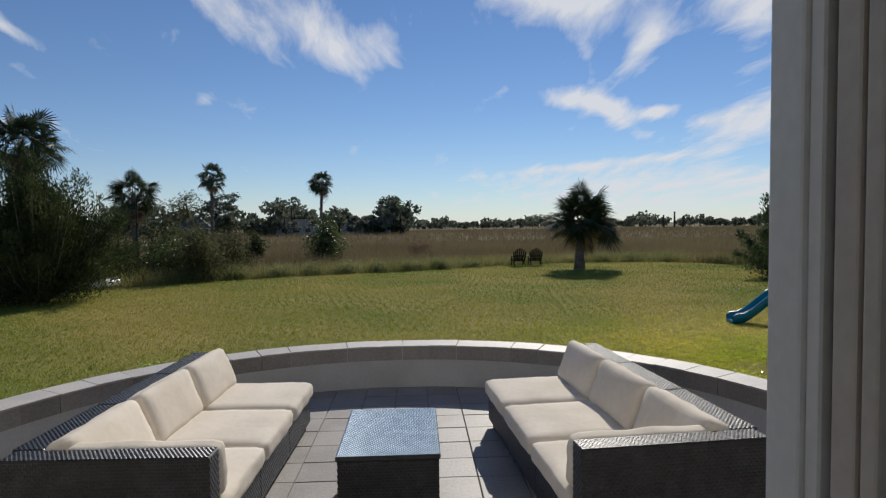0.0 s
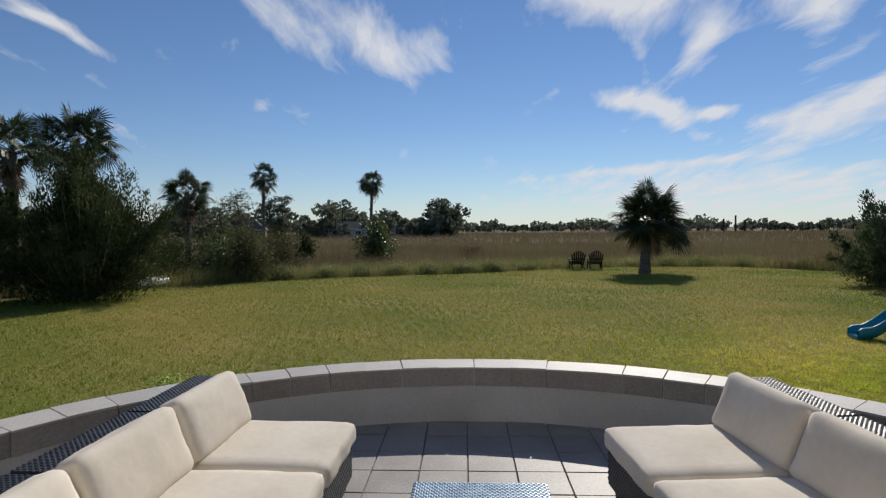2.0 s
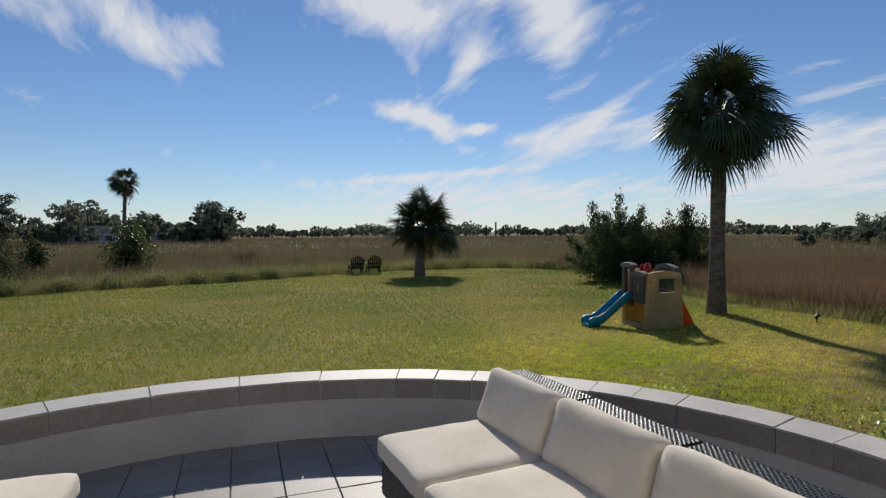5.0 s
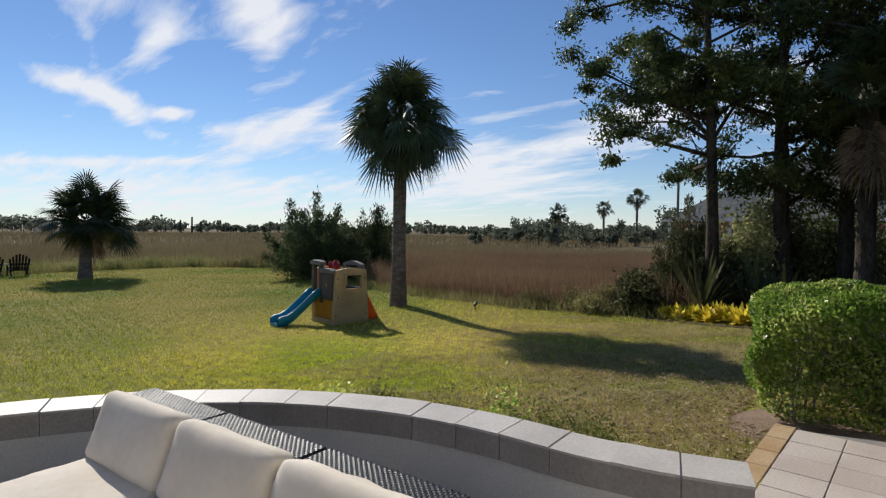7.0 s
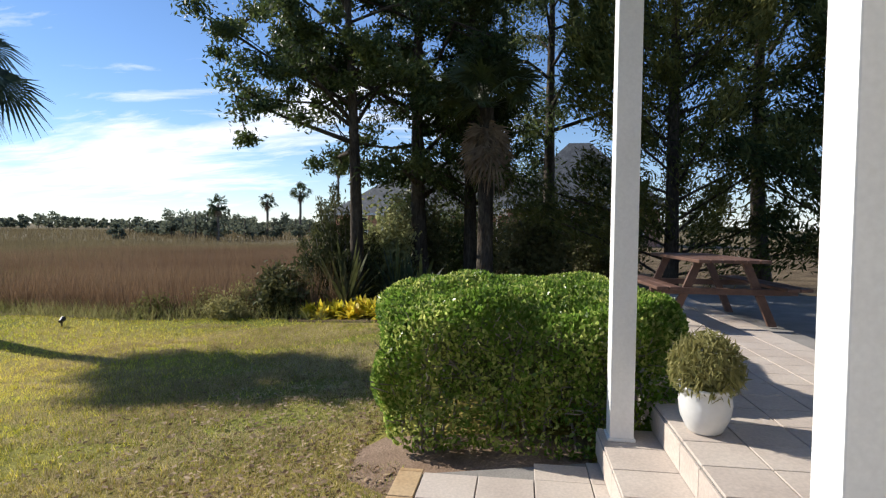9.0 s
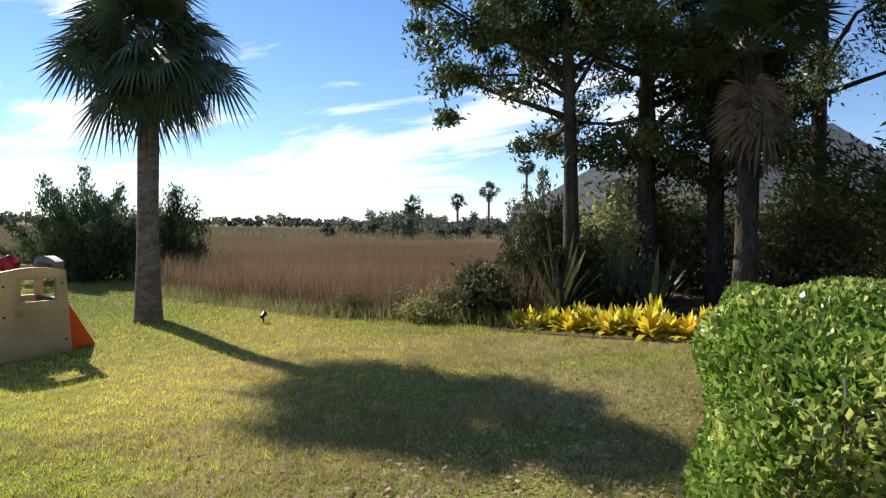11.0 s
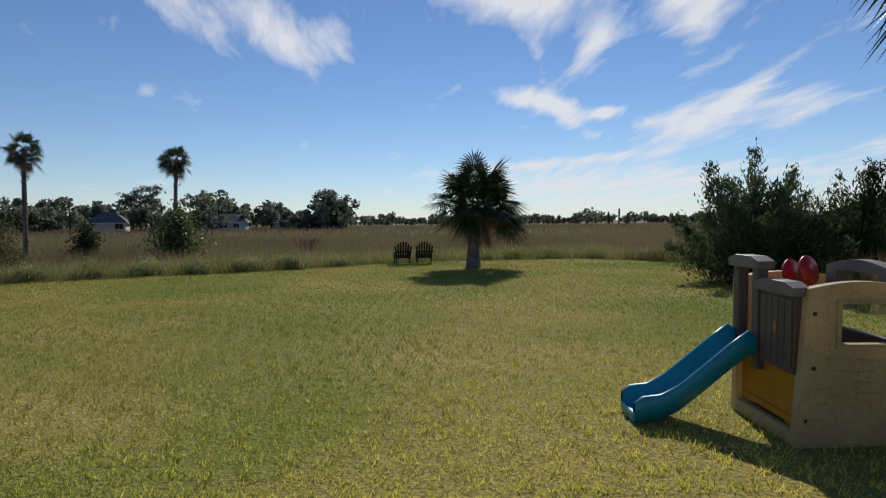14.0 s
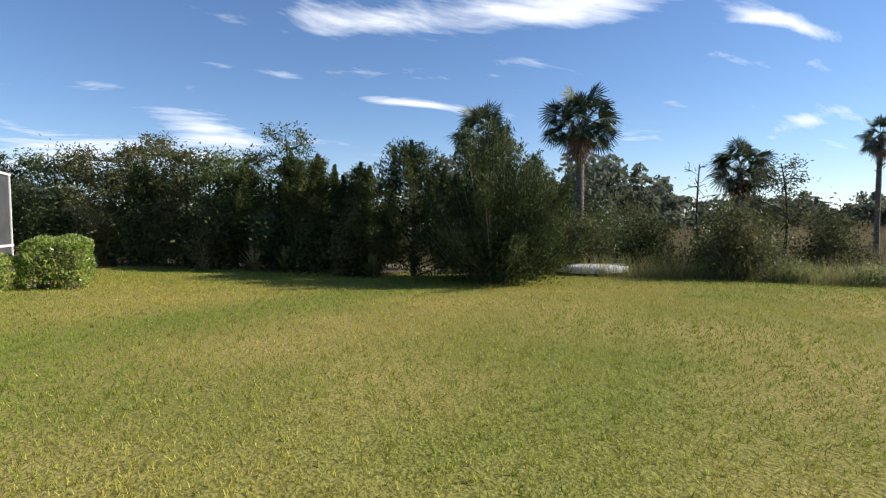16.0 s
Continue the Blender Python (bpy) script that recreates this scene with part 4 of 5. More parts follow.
spiky("palmetto", "spiky green palmetto under the oak", 12.9, 4.5, 1.7, 46, 131, M_SHRUB, 0.04)
spiky("palmetto", "spiky green palmetto under the oak", 13.6, 3.6, 1.5, 40, 132, M_FROND, 0.04)
spiky("palmetto", "spiky green palmetto under the oak", 13.0, 3.0, 1.3, 40, 133, M_FROND, 0.04)
for i, (x, y) in enumerate([(12.05, 4.95), (12.0, 4.35), (12.05, 3.75), (11.9, 3.2), (11.8, 2.7), (12.3, 3.4), (11.9, 2.2), (11.75, 1.7), (11.95, 4.65), (11.85, 4.05), (11.8, 3.47), (11.72, 2.95), (11.7, 2.45), (12.3, 4.6), (12.25, 4.0), (12.15, 2.9)]):
    spiky("ginger_plant", "low yellow variegated ginger in the mulch bed", x, y, 0.40 + 0.05 * (i % 4), 64, 140 + i, M_YELLOW, 0.046, arch=0.6, group="yellow ginger bed")


def hedge(name, label, x0, x1, y0, y1, z0, z1, seed, n, leaf=0.05, group=""):
    """A clipped hedge: a core box coloured as inner shade, bare twigs, a shell of small leaves with a broken surface.
    """
    g = np.random.default_rng(seed)
    t = thing(name, label, "hedge", (x0 + x1) / 2, (y0 + y1) / 2, z0, 0, group)
    hx, hy, hz = (x1 - x0) / 2, (y1 - y0) / 2, z1 - z0
    A = np.array([hy * hz * 2] * 2 + [hx * hz * 2] * 2 + [hx * hy * 4])
    side = g.choice(5, n, p=A / A.sum())
    u, v = g.uniform(-1, 1, n), g.uniform(0, 1, n)
    P = np.empty((n, 3))
    for k in range(5):
        m = side == k
        if k < 2:
            P[m] = np.stack([np.full(m.sum(), (1 if k else -1) * hx), u[m] * hy, v[m] * hz], 1)
        elif k < 4:
            P[m] = np.stack([u[m] * hx, np.full(m.sum(), (1 if k == 3 else -1) * hy), v[m] * hz], 1)
        else:
            P[m] = np.stack([u[m] * hx, (v[m] * 2 - 1) * hy, np.full(m.sum(), hz)], 1)
    C = np.array((0, 0, hz * 0.5))
    H = np.array((hx, hy, hz * 0.5))
    rel = (P - C) / H
    p = 6.0
    rad = (np.abs(rel) ** p).sum(1) ** (1 / p)
    rel /= rad[:, None]
    lump = 0.055 * np.sin(P[:, 0] * 5 + seed) * np.sin(P[:, 1] * 4.3) + 0.04 * np.sin(P[:, 2] * 9 + P[:, 1] * 6 + P[:, 0] * 3)
    depth = g.exponential(0.045, n)
    nrm = np.sign(rel) * np.abs(rel) ** (p - 1)
    nrm /= np.linalg.norm(nrm, axis=1)[:, None]
    Q = C + rel * H - nrm * (depth - lump)[:, None]
    ok = (Q[:, 2] > 0.03) & ~((Q[:, 2] < 0.30) & (g.random(n) < 0.55))
    Q, nrm = Q[ok], nrm[ok]
    np_part("foliage", *leaves(Q, leaf, g, 0.55, nrm * 0.6 + (0, 0, 0.7)), M_HEDGE, t, "small glossy green leaves")
    # added core box; its colour gives the shade seen between leaves
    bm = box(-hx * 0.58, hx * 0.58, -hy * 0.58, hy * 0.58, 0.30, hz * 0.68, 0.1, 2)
    part("inner_shade", bm, M_HCORE, t, "solid box coloured as the shade behind the leaves")
    twig = []
    for k in range(int(60 * hx * hy) + 20):
        bx, by = g.uniform(-hx, hx) * 0.85, g.uniform(-hy, hy) * 0.85
        e = np.array((np.clip(bx + g.normal() * 0.15, -hx * 0.88, hx * 0.88), np.clip(by + g.normal() * 0.15, -hy * 0.88, hy * 0.88), hz * g.uniform(0.5, 0.88)))
        twig.append([((bx, by, -0.02), 0.013), ((bx + (e[0] - bx) * 0.4, by + (e[1] - by) * 0.4, e[2] * 0.5), 0.009), (e, 0.004)])
    for k in range(int(130 * hy)):
        yy, zz = g.uniform(-hy, hy) * 0.9, g.uniform(0.15, 0.75) * hz
        twig.append([((-hx + 0.18, yy, zz), 0.006), ((-hx + 0.02, yy + g.normal() * 0.12, zz + g.uniform(0.0, 0.2)), 0.003)])
    np_part("twig", *tubes(twig, 4), M_TWIG, t, "bare grey twigs")
    return t


hedge("hedge", "clipped green hedge beside the tiled path", 5.50, 8.0, -0.10, 2.1, -0.15, 0.93, 151, 84000, 0.042)
hedge("hedge", "clipped green hedge near the screened enclosure", -15.0, -13.4, 5.1, 6.5, -0.5, 0.85, 152, 6000, 0.09)
hedge("hedge", "low clipped hedge near the screened enclosure", -14.4, -12.6, 3.9, 5.0, -0.45, 0.45, 153, 3500, 0.09)
for i, (x, y, h) in enumerate([(3.05, 4.6, 0.36), (3.25, 4.2, 0.38), (3.35, 3.6, 0.36), (3.4, 3.1, 0.40), (3.4, 2.75, 0.40), (3.38, 2.4, 0.40), (2.7, 4.95, 0.26), (-2.9, 5.0, 0.3), (-2.3, 5.3, 0.28), (-3.3, 6.4, 0.42)]):
    shrub("bedding_shrub", "low yellow-green bush growing against the patio wall", x + (0.12 if x > 3 else 0), y, h * (1.5 if x > 0 else 1.0), 0.36, 160 + i, 2600, M_REEDG if i % 3 else M_HEDGE, 0.036, group="bushes along the wall", twigs=14)

for i, (x, y, h) in enumerate([(-18.6, 10.9, 1.25), (-17.9, 11.9, 1.15), (-17.0, 12.7, 1.0), (-14.6, 14.2, 0.9), (-20.0, 9.2, 1.1)]):
    spiky("grass_clump", "dry tan clump of ornamental grass before the cedars", x, y, h, 150, 190 + i, M_REEDG if i % 2 else M_STRAW, 0.02, arch=0.6, group="dry grass clumps")
for i, (x, y, h) in enumerate([(12.2, 8.2, 0.55), (12.6, 7.4, 0.7), (12.0, 6.6, 0.5), (12.8, 6.6, 0.8)]):
    shrub("weed_clump", "pale green weeds between lawn and marsh", x, y, h, 0.55, 200 + i, 2200, M_REEDG, 0.06, group="weeds at the marsh edge", twigs=24)
for i, (x, y, h, r) in enumerate([(-8.2, 25.2, 0.8, 0.8), (-6.6, 26.0, 0.7, 0.9), (-5.2, 27.0, 0.8, 0.8), (-3.6, 27.6, 0.75, 1.0), (-2.0, 28.2, 0.7, 0.9), (-0.4, 28.8, 0.75, 0.9), (1.2, 29.7, 0.65, 0.9), (3.0, 31.0, 0.6, 0.9),
                                  (9.8, 34.0, 0.8, 1.0), (11.6, 34.2, 0.9, 1.0), (13.4, 34.0, 0.8, 1.0), (15.6, 33.6, 0.8, 1.0), (17.4, 30.6, 0.8, 1.0), (18.9, 27.4, 0.8, 0.9)]):
    shrub("weed_clump", "pale green weeds between lawn and marsh", x, y, h, r, 220 + i, 2000, M_WEED, 0.08, group="weeds at the marsh edge", twigs=26)


# ---- patio furniture ----
def weave(u0, u1, v0, v1, z, pitch=0.0125):
    """A field of small raised strands, laid alternately along and across."""
    nu, nv = max(1, int((u1 - u0) / pitch / 1.6)), max(1, int((v1 - v0) / pitch))
    du, dv = (u1 - u0) / nu, (v1 - v0) / nv
    i, j = np.meshgrid(np.arange(nu), np.arange(nv), indexing="ij")
    i, j = i.ravel(), j.ravel()
    off = (j % 2) * 0.5 * du
    cx, cy = u0 + (i + 0.25) * du + off, v0 + (j + 0.5) * dv
    n = len(cx)
    V = np.empty((n, 8, 3))
    for k, (a, b, h) in enumerate(((-.46, -.46, 0), (.46, -.46, 0), (.46, .46, 0), (-.46, .46, 0), (-.26, -.30, 1), (.26, -.30, 1), (.26, .30, 1), (-.26, .30, 1))):
        V[:, k] = np.stack([np.clip(cx + a * du, u0, u1), cy + b * dv, np.full(n, z + h * 0.0022)], 1)
    quad = np.array([(0, 1, 5, 4), (1, 2, 6, 5), (2, 3, 7, 6), (3, 0, 4, 7), (4, 5, 6, 7)])
    F = (quad[None] + 8 * np.arange(n)[:, None, None]).reshape(-1, 4)
    return V.reshape(-1, 3), F


def weave_wall(axis_, at, u0, u1, z0, z1, sign, pitch=0.016):
    V, F = weave(u0, u1, z0, z1, 0.0, pitch)
    u, v, h = V[:, 0], V[:, 1], V[:, 2] * sign
    return (np.stack([u, at + h, v], 1), F) if axis_ == "y" else (np.stack([at + h, u, v], 1), F)


def cushion(x0, x1, y0, y1, z0, z1, seed, sag=0.012):
    """A box cushion with soft corners, a slight crown and wrinkles."""
    bm = box(x0, x1, y0, y1, z0, z1)
    bmesh.ops.subdivide_edges(bm, edges=list(bm.edges), cuts=13, use_grid_fill=True)
    c, h = Vector(((x0 + x1) / 2, (y0 + y1) / 2, (z0 + z1) / 2)), Vector(((x1 - x0) / 2, (y1 - y0) / 2, (z1 - z0) / 2))
    rad = 0.042
    for v in bm.verts:
        d = v.co - c
        k = Vector([max(abs(d[i]) - (h[i] - rad), 0.0) * (1 if d[i] > 0 else -1) for i in range(3)])
        flat = Vector([max(min(d[i], h[i] - rad), rad - h[i]) for i in range(3)])
        if k.length > 1e-6:
            d = flat + k.normalized() * rad
        u = [d[i] / h[i] for i in range(3)]
        thin = min(range(3), key=lambda i: h[i])
        a, b = [i for i in range(3) if i != thin]
        d[thin] *= 1 + (sag / h[thin]) * (1 - u[a] ** 2) * (1 - u[b] ** 2)
        w = 0.009 * noise.noise(Vector((d.x * 7 + seed, d.y * 7, d.z * 7))) + 0.005 * noise.noise(Vector((d.x * 22 + seed, d.y * 15, d.z * 22)))
        v.co = c + d + d.normalized() * w
    return bm


def sofa(x, y, rz, flip, label):
    """Local: x runs from the seat's front edge (0) to the back (0.92), y from the far end (0) towards the arm (-2.2)."""
    s = thing("wicker_sofa", label, "sofa", x, y, 0, rz, group="sofas round the table")
    f = -1 if flip else 1
    X = lambda a, b: (min(f * a, f * b), max(f * a, f * b))
    MOD, D = 0.652, 0.92
    for k in range(3):
        y1, y0 = -MOD * k - 0.003, -MOD * (k + 1) + 0.003
        base = part("base_unit", box(*X(0.04, D), y0, y1, 0.05, 0.265, 0.006), M_WICKER, s, "dark woven wicker base")
        np_part("weave", *weave_wall("x", f * 0.04, y0, y1, 0.06, 0.26, -f), M_WICKER, base)
        if k == 0:
            np_part("weave", *weave_wall("y", y1, *X(0.05, D), 0.06, 0.26, 1), M_WICKER, base)
        back = part("back_frame", box(*X(D - 0.115, D + 0.03), y0 + 0.004, y1 - 0.004, 0.265, 0.63, 0.006), M_WICKER, s, "dark woven wicker back rail")
        np_part("weave", *weave(*X(D - 0.112, D + 0.027), y0 + 0.008, y1 - 0.008, 0.63), M_WICKER, back)
        np_part("weave", *weave_wall("x", f * (D - 0.115), y0, y1, 0.27, 0.62, -f), M_WICKER, back)
        for dy in (0.06, MOD - 0.06):
            for dx in (0.08, D - 0.08):
                bm = bmesh.new()
                bmesh.ops.create_cone(bm, segments=8, radius1=0.018, radius2=0.022, depth=0.05, cap_ends=True, matrix=Matrix.Translation((f * dx, y1 - dy, 0.025)))
                part("foot", bm, M_BLACK, s)
        part("seat_cushion", cushion(*X(0.0, 0.80), y0 + 0.004, y1 - 0.004, 0.262, 0.385, k + 3 * flip), M_CUSHION, s, "cream canvas seat cushion", True)
        bc = part("back_cushion", cushion(*X(-0.07, 0.07), y0 + 0.008, y1 - 0.008, 0.0, 0.32, 9 + k + 3 * flip, 0.02), M_CUSHION, s, "cream canvas back cushion", True)
        bc.matrix_local = pose(f * 0.655, 0, 0.36, 0, f * 21, 0)
    ya = -3 * MOD
    arm = part("arm", box(*X(0.02, D), ya - 0.115, ya, 0.05, 0.63, 0.006), M_WICKER, s, "woven wicker arm")
    np_part("weave", *weave(*X(0.025, D - 0.003), ya - 0.112, ya - 0.003, 0.63), M_WICKER, arm)
    np_part("weave", *weave_wall("y", ya - 0.115, *X(0.02, D), 0.06, 0.62, -1), M_WICKER, arm)
    np_part("weave", *weave_wall("x", f * 0.02, ya - 0.11, ya - 0.005, 0.06, 0.62, -f), M_WICKER, arm)
    ac = part("arm_cushion", cushion(*X(0.02, 0.74), -0.055, 0.055, 0.0, 0.26, 31 + flip, 0.012), M_CUSHION, s, "cream canvas arm cushion", True)
    ac.matrix_local = pose(0, ya + 0.085, 0.38, 10, 0, 0)
    return s


sofa(0.48, 3.77, 4.7, False, "dark wicker sofa with cream cushions, shaded back, facing a low table")
sofa(-0.875, 3.82, -1.5, True, "dark wicker sofa with sunlit cream cushions facing a low table")

table = thing("coffee_table", "low dark wicker coffee table with glossy woven top tinted as sky sheen", "table", -0.205, 2.585, 0, 0)
body = part("base", box(-0.265, 0.265, -0.365, 0.365, 0.03, 0.395, 0.006), M_WICKER, table)
for sg in (-1, 1):
    np_part("weave", *weave_wall("y", sg * 0.365, -0.265, 0.265, 0.04, 0.39, sg), M_WICKER, body)
    np_part("weave", *weave_wall("x", sg * 0.265, -0.365, 0.365, 0.04, 0.39, sg), M_WICKER, body)
lid = part("tabletop", box(-0.275, 0.275, -0.375, 0.375, 0.395, 0.422, 0.005), M_WICKER, table)
np_part("weave", *weave(-0.272, 0.272, -0.372, 0.372, 0.422), M_WTOP, lid, "glossy woven strands")
for sx_ in (-0.23, 0.23):
    for sy_ in (-0.33, 0.33):
        part("foot", box(sx_ - 0.02, sx_ + 0.02, sy_ - 0.02, sy_ + 0.02, 0.0, 0.03, 0.004), M_BLACK, table)

# ---- play house with slide ----
PX, PY, PR = 7.18, 9.71, -8.0
pz = float(ground_z(7.5, 10.1)) - 0.01
play = thing("play_house", "plastic climbing play house with blue slide on the lawn", "toy", PX, PY, pz, PR)


def arch(x0, x1, z0, z1, crown=0.05, n=9):
    top = [(x1 + (x0 - x1) * i / (n - 1), z1 + crown * math.sin(math.pi * i / (n - 1))) for i in range(n)]
    return [(x0, z0), (x1, z0)] + top


def hole(x0, x1, z0, z1, n=9):
    return [(x0, z0), (x1, z0)] + [(x1 + (x0 - x1) * i / (n - 1), z1) for i in range(n)]


W, D = 0.81, 0.88
front = part("front_panel", frame_plate([(-0.01, 0.0), (W + 0.02, 0.0)] + [(W - 0.04 + (0.10 - W) * i / 8, 1.10 + 0.045 * math.sin(math.pi * i / 8)) for i in range(9)],
                                         hole(0.27, 0.66, 0.72, 1.00), 0.0, 0.07), M_TAN, play, "tan moulded stone panel with a square window")
g = np.random.default_rng(7)
for k in range(16):
    bx, bz = g.uniform(0.05, W - 0.22), g.uniform(0.04, 0.62)
    part("stone", box(bx, bx + g.uniform(0.10, 0.2), -0.010, 0.002, bz, bz + g.uniform(0.05, 0.09), 0.006, 2), M_TAN, front)
for bx, bz in ((0.10, 0.93), (0.10, 0.56), (W - 0.09, 0.93), (W - 0.06, 0.56), (0.06, 0.20), (W - 0.05, 0.20)):
    part("screw", box(bx - 0.013, bx + 0.013, -0.008, 0.002, bz - 0.013, bz + 0.013, 0.004, 2), M_BLACK, front, "dark screw head")
part("window_rim", frame_plate(hole(0.245, 0.685, 0.695, 1.025), hole(0.275, 0.655, 0.725, 0.995), -0.014, 0.0), M_TAN, front)
rear = part("rear_panel", frame_plate(arch(0.0, W, 0.0, 1.10, 0.045), hole(0.52, 0.72, 0.72, 0.98), D - 0.07, D), M_TAN, play, "tan moulded stone panel")
lower = part("lower_panel", frame_plate([(0.07, 0.10), (D - 0.07, 0.10), (D - 0.07, 0.52), (0.07, 0.52)], [(0.2, 0.11), (D - 0.2, 0.11), (D - 0.25, 0.13), (0.25, 0.13)], 0.05, 0.09, "x"), M_GOLD, play, "golden yellow lower panel")
part("rib", box(0.04, 0.06, 0.12, D - 0.12, 0.16, 0.19, 0.006, 2), M_GOLD, lower)
part("kick_board", box(0.0, 0.09, 0.07, D - 0.07, 0.0, 0.11, 0.015, 2), M_TAN, play)
gate = part("gate_panel", box(0.0, 0.06, 0.06, 0.46, 0.50, 1.06, 0.01, 2), M_BROWN, play, "dark brown wood-grain panel with a keyhole")
for k in range(5):
    part("board", box(-0.012, 0.0, 0.075 + 0.077 * k, 0.145 + 0.077 * k, 0.54, 1.02, 0.004), M_BROWN, gate)
bm = bmesh.new()
bmesh.ops.create_uvsphere(bm, u_segments=10, v_segments=8, radius=1, matrix=Matrix.LocRotScale((-0.014, 0.26, 0.80), None, (0.006, 0.022, 0.045)))
part("keyhole", bm, M_GOLD, gate, "golden keyhole", True)
part("gate_cap", prism([(0.03, 1.04), (0.50, 1.04), (0.51, 1.10), (0.40, 1.135), (0.13, 1.135), (0.02, 1.10)], -0.03, 0.09, 0.008, "x"), M_GREY, play, "weathered grey cap")
for yy in (0.50, D - 0.10):
    part("post", box(-0.005, 0.075, yy, yy + 0.09, 0.42, 1.22, 0.012, 2), M_BROWN, play, "dark brown post beside the slide")
part("slide_arch", prism([(0.47, 1.19), (0.90, 1.19), (0.92, 1.25), (0.80, 1.285), (0.57, 1.285), (0.45, 1.25)], -0.03, 0.10, 0.008, "x"), M_GREY, play, "weathered grey arch over the slide")
inner_wall = part("side_panel", box(W - 0.10, W - 0.04, 0.08, D - 0.08, 0.10, 0.72, 0.01, 2), M_BROWN, play, "dark brown side panel")
right = part("right_arch", frame_plate([(0.10, 1.02), (D - 0.10, 1.02)] + [(D - 0.10 + (0.20 - D) * i / 8, 1.20 + 0.06 * math.sin(math.pi * i / 8)) for i in range(9)], hole(0.22, D - 0.22, 1.06, 1.17), W - 0.12, W - 0.02, "x"), M_GREY, play, "weathered grey arch")
part("deck", box(0.07, W - 0.10, 0.07, D - 0.07, 0.46, 0.50), M_GREY, play)
part("orange_ramp", prism([(W, 0.0), (W + 0.40, 0.0), (W + 0.36, 0.05), (W + 0.03, 0.66), (W, 0.66)], 0.12, 0.62, 0.015), M_ORANGE, play, "bright orange climbing ramp")
for yy, zz in ((0.30, 1.18), (0.50, 1.14)):
    wheel = bmesh.new()
    bmesh.ops.create_cone(wheel, segments=20, radius1=0.115, radius2=0.115, depth=0.035, cap_ends=True, matrix=Matrix.Translation((0.34, yy + 0.15, zz)) @ Euler((radians(78), 0, radians(30))).to_matrix().to_4x4())
    bmesh.ops.bevel(wheel, geom=[e for e in wheel.edges if e.calc_length() < 0.05], offset=0.01, segments=2, affect="EDGES")
    wh = part("steering_wheel", wheel, M_RED, play, "red toy steering wheel", True)
    part("wheel_stand", box(0.32, 0.36, yy + 0.13, yy + 0.17, 0.5, zz - 0.06, 0.006), M_RED, play)
# slide: a curved trough with raised sides
prof = [(0.0, 0.60), (-0.06, 0.585), (-0.20, 0.48), (-0.40, 0.31), (-0.58, 0.165), (-0.72, 0.09), (-0.86, 0.075), (-0.92, 0.085)]
sec = [(0.0, 0.0), (0.0, 0.145), (0.022, 0.165), (0.045, 0.145), (0.055, 0.03), (0.305, 0.03), (0.315, 0.145), (0.338, 0.165), (0.36, 0.145), (0.36, 0.0)]
V, F = [], []
for px, pzz in prof:
    for k, (a, b) in enumerate(sec):
        V.append((px, 0.51 + a, max(pzz - 0.06, -0.01) + b if b < 0.01 else pzz - 0.03 + b * (0.65 if px in (0.0, -0.92) else 1.0)))
n = len(sec)
for i in range(len(prof) - 1):
    for k in range(n):
        m = (k + 1) % n
        F.append((i * n + k, i * n + m, (i + 1) * n + m, (i + 1) * n + k))
slide = np_part("slide", V, F, M_BLUE, play, "blue plastic slide with raised sides", True)
part("slide_foot", box(-0.93, -0.80, 0.53, 0.85, 0.0, 0.075, 0.02, 3), M_BLUE, slide)


# ---- lawn chairs, far off ----
def lawn_chair(x, y, rz):
    c = thing("lawn_chair", "dark fan-backed wooden lawn chair facing the marsh", "chair", x, y, float(ground_z(x, y)), rz, group="pair of lawn chairs")
    for i in range(7):
        u = (i - 3) * 0.095
        top = 1.06 - 0.035 * abs(i - 3) ** 1.5
        p = part("back_slat", box(u - 0.041, u + 0.041, -0.012, 0.012, 0.0, top - 0.28, 0.01, 2), M_CHAIR, c)
        p.matrix_local = pose(0, -0.22, 0.27, 16, (i - 3) * 2.2, 0)
    for i in range(6):
        part("seat_slat", box(-0.28, 0.28, -0.16 + 0.095 * i, -0.075 + 0.095 * i, 0.27 + 0.022 * i, 0.29 + 0.022 * i, 0.005), M_CHAIR, c)
    for sg in (-1, 1):
        part("arm", box(sg * 0.40 - 0.07, sg * 0.40 + 0.07, -0.32, 0.42, 0.54, 0.565, 0.01, 2), M_CHAIR, c)
        part("leg", box(sg * 0.34 - 0.02, sg * 0.34 + 0.02, 0.30, 0.40, 0.0, 0.54, 0.006), M_CHAIR, c)
        part("leg", prism([(-0.62, 0.0), (-0.52, 0.0), (0.40, 0.32), (0.40, 0.42), (0.30, 0.42)], sg * 0.30 - 0.015, sg * 0.30 + 0.015, 0, "x"), M_CHAIR, c)
    part("back_brace", box(-0.33, 0.33, -0.36, -0.33, 0.52, 0.60, 0.006), M_CHAIR, c)
    return c


lawn_chair(5.78, 31.4, 2)
lawn_chair(6.75, 31.4, -3)

# ---- small things ----
sp = thing("garden_spotlight", "small black garden spotlight on a stake in the lawn", "lamp", 10.49, 8.72, float(ground_z(10.49, 8.72)))
part("stake", box(-0.010, 0.010, -0.010, 0.010, -0.05, 0.09), M_BLACK, sp)
bm = bmesh.new()
bmesh.ops.create_cone(bm, segments=12, radius1=0.030, radius2=0.044, depth=0.12, cap_ends=True, matrix=Matrix.Translation((0, 0, 0.115)) @ Euler((0, radians(72), radians(20))).to_matrix().to_4x4())
part("head", bm, M_BLACK, sp, smooth=False)
cl = thing("garden_spotlight", "small round black path light beside the patio wall", "lamp", 3.72, 1.98, float(ground_z(3.72, 1.98)))
bm = bmesh.new()
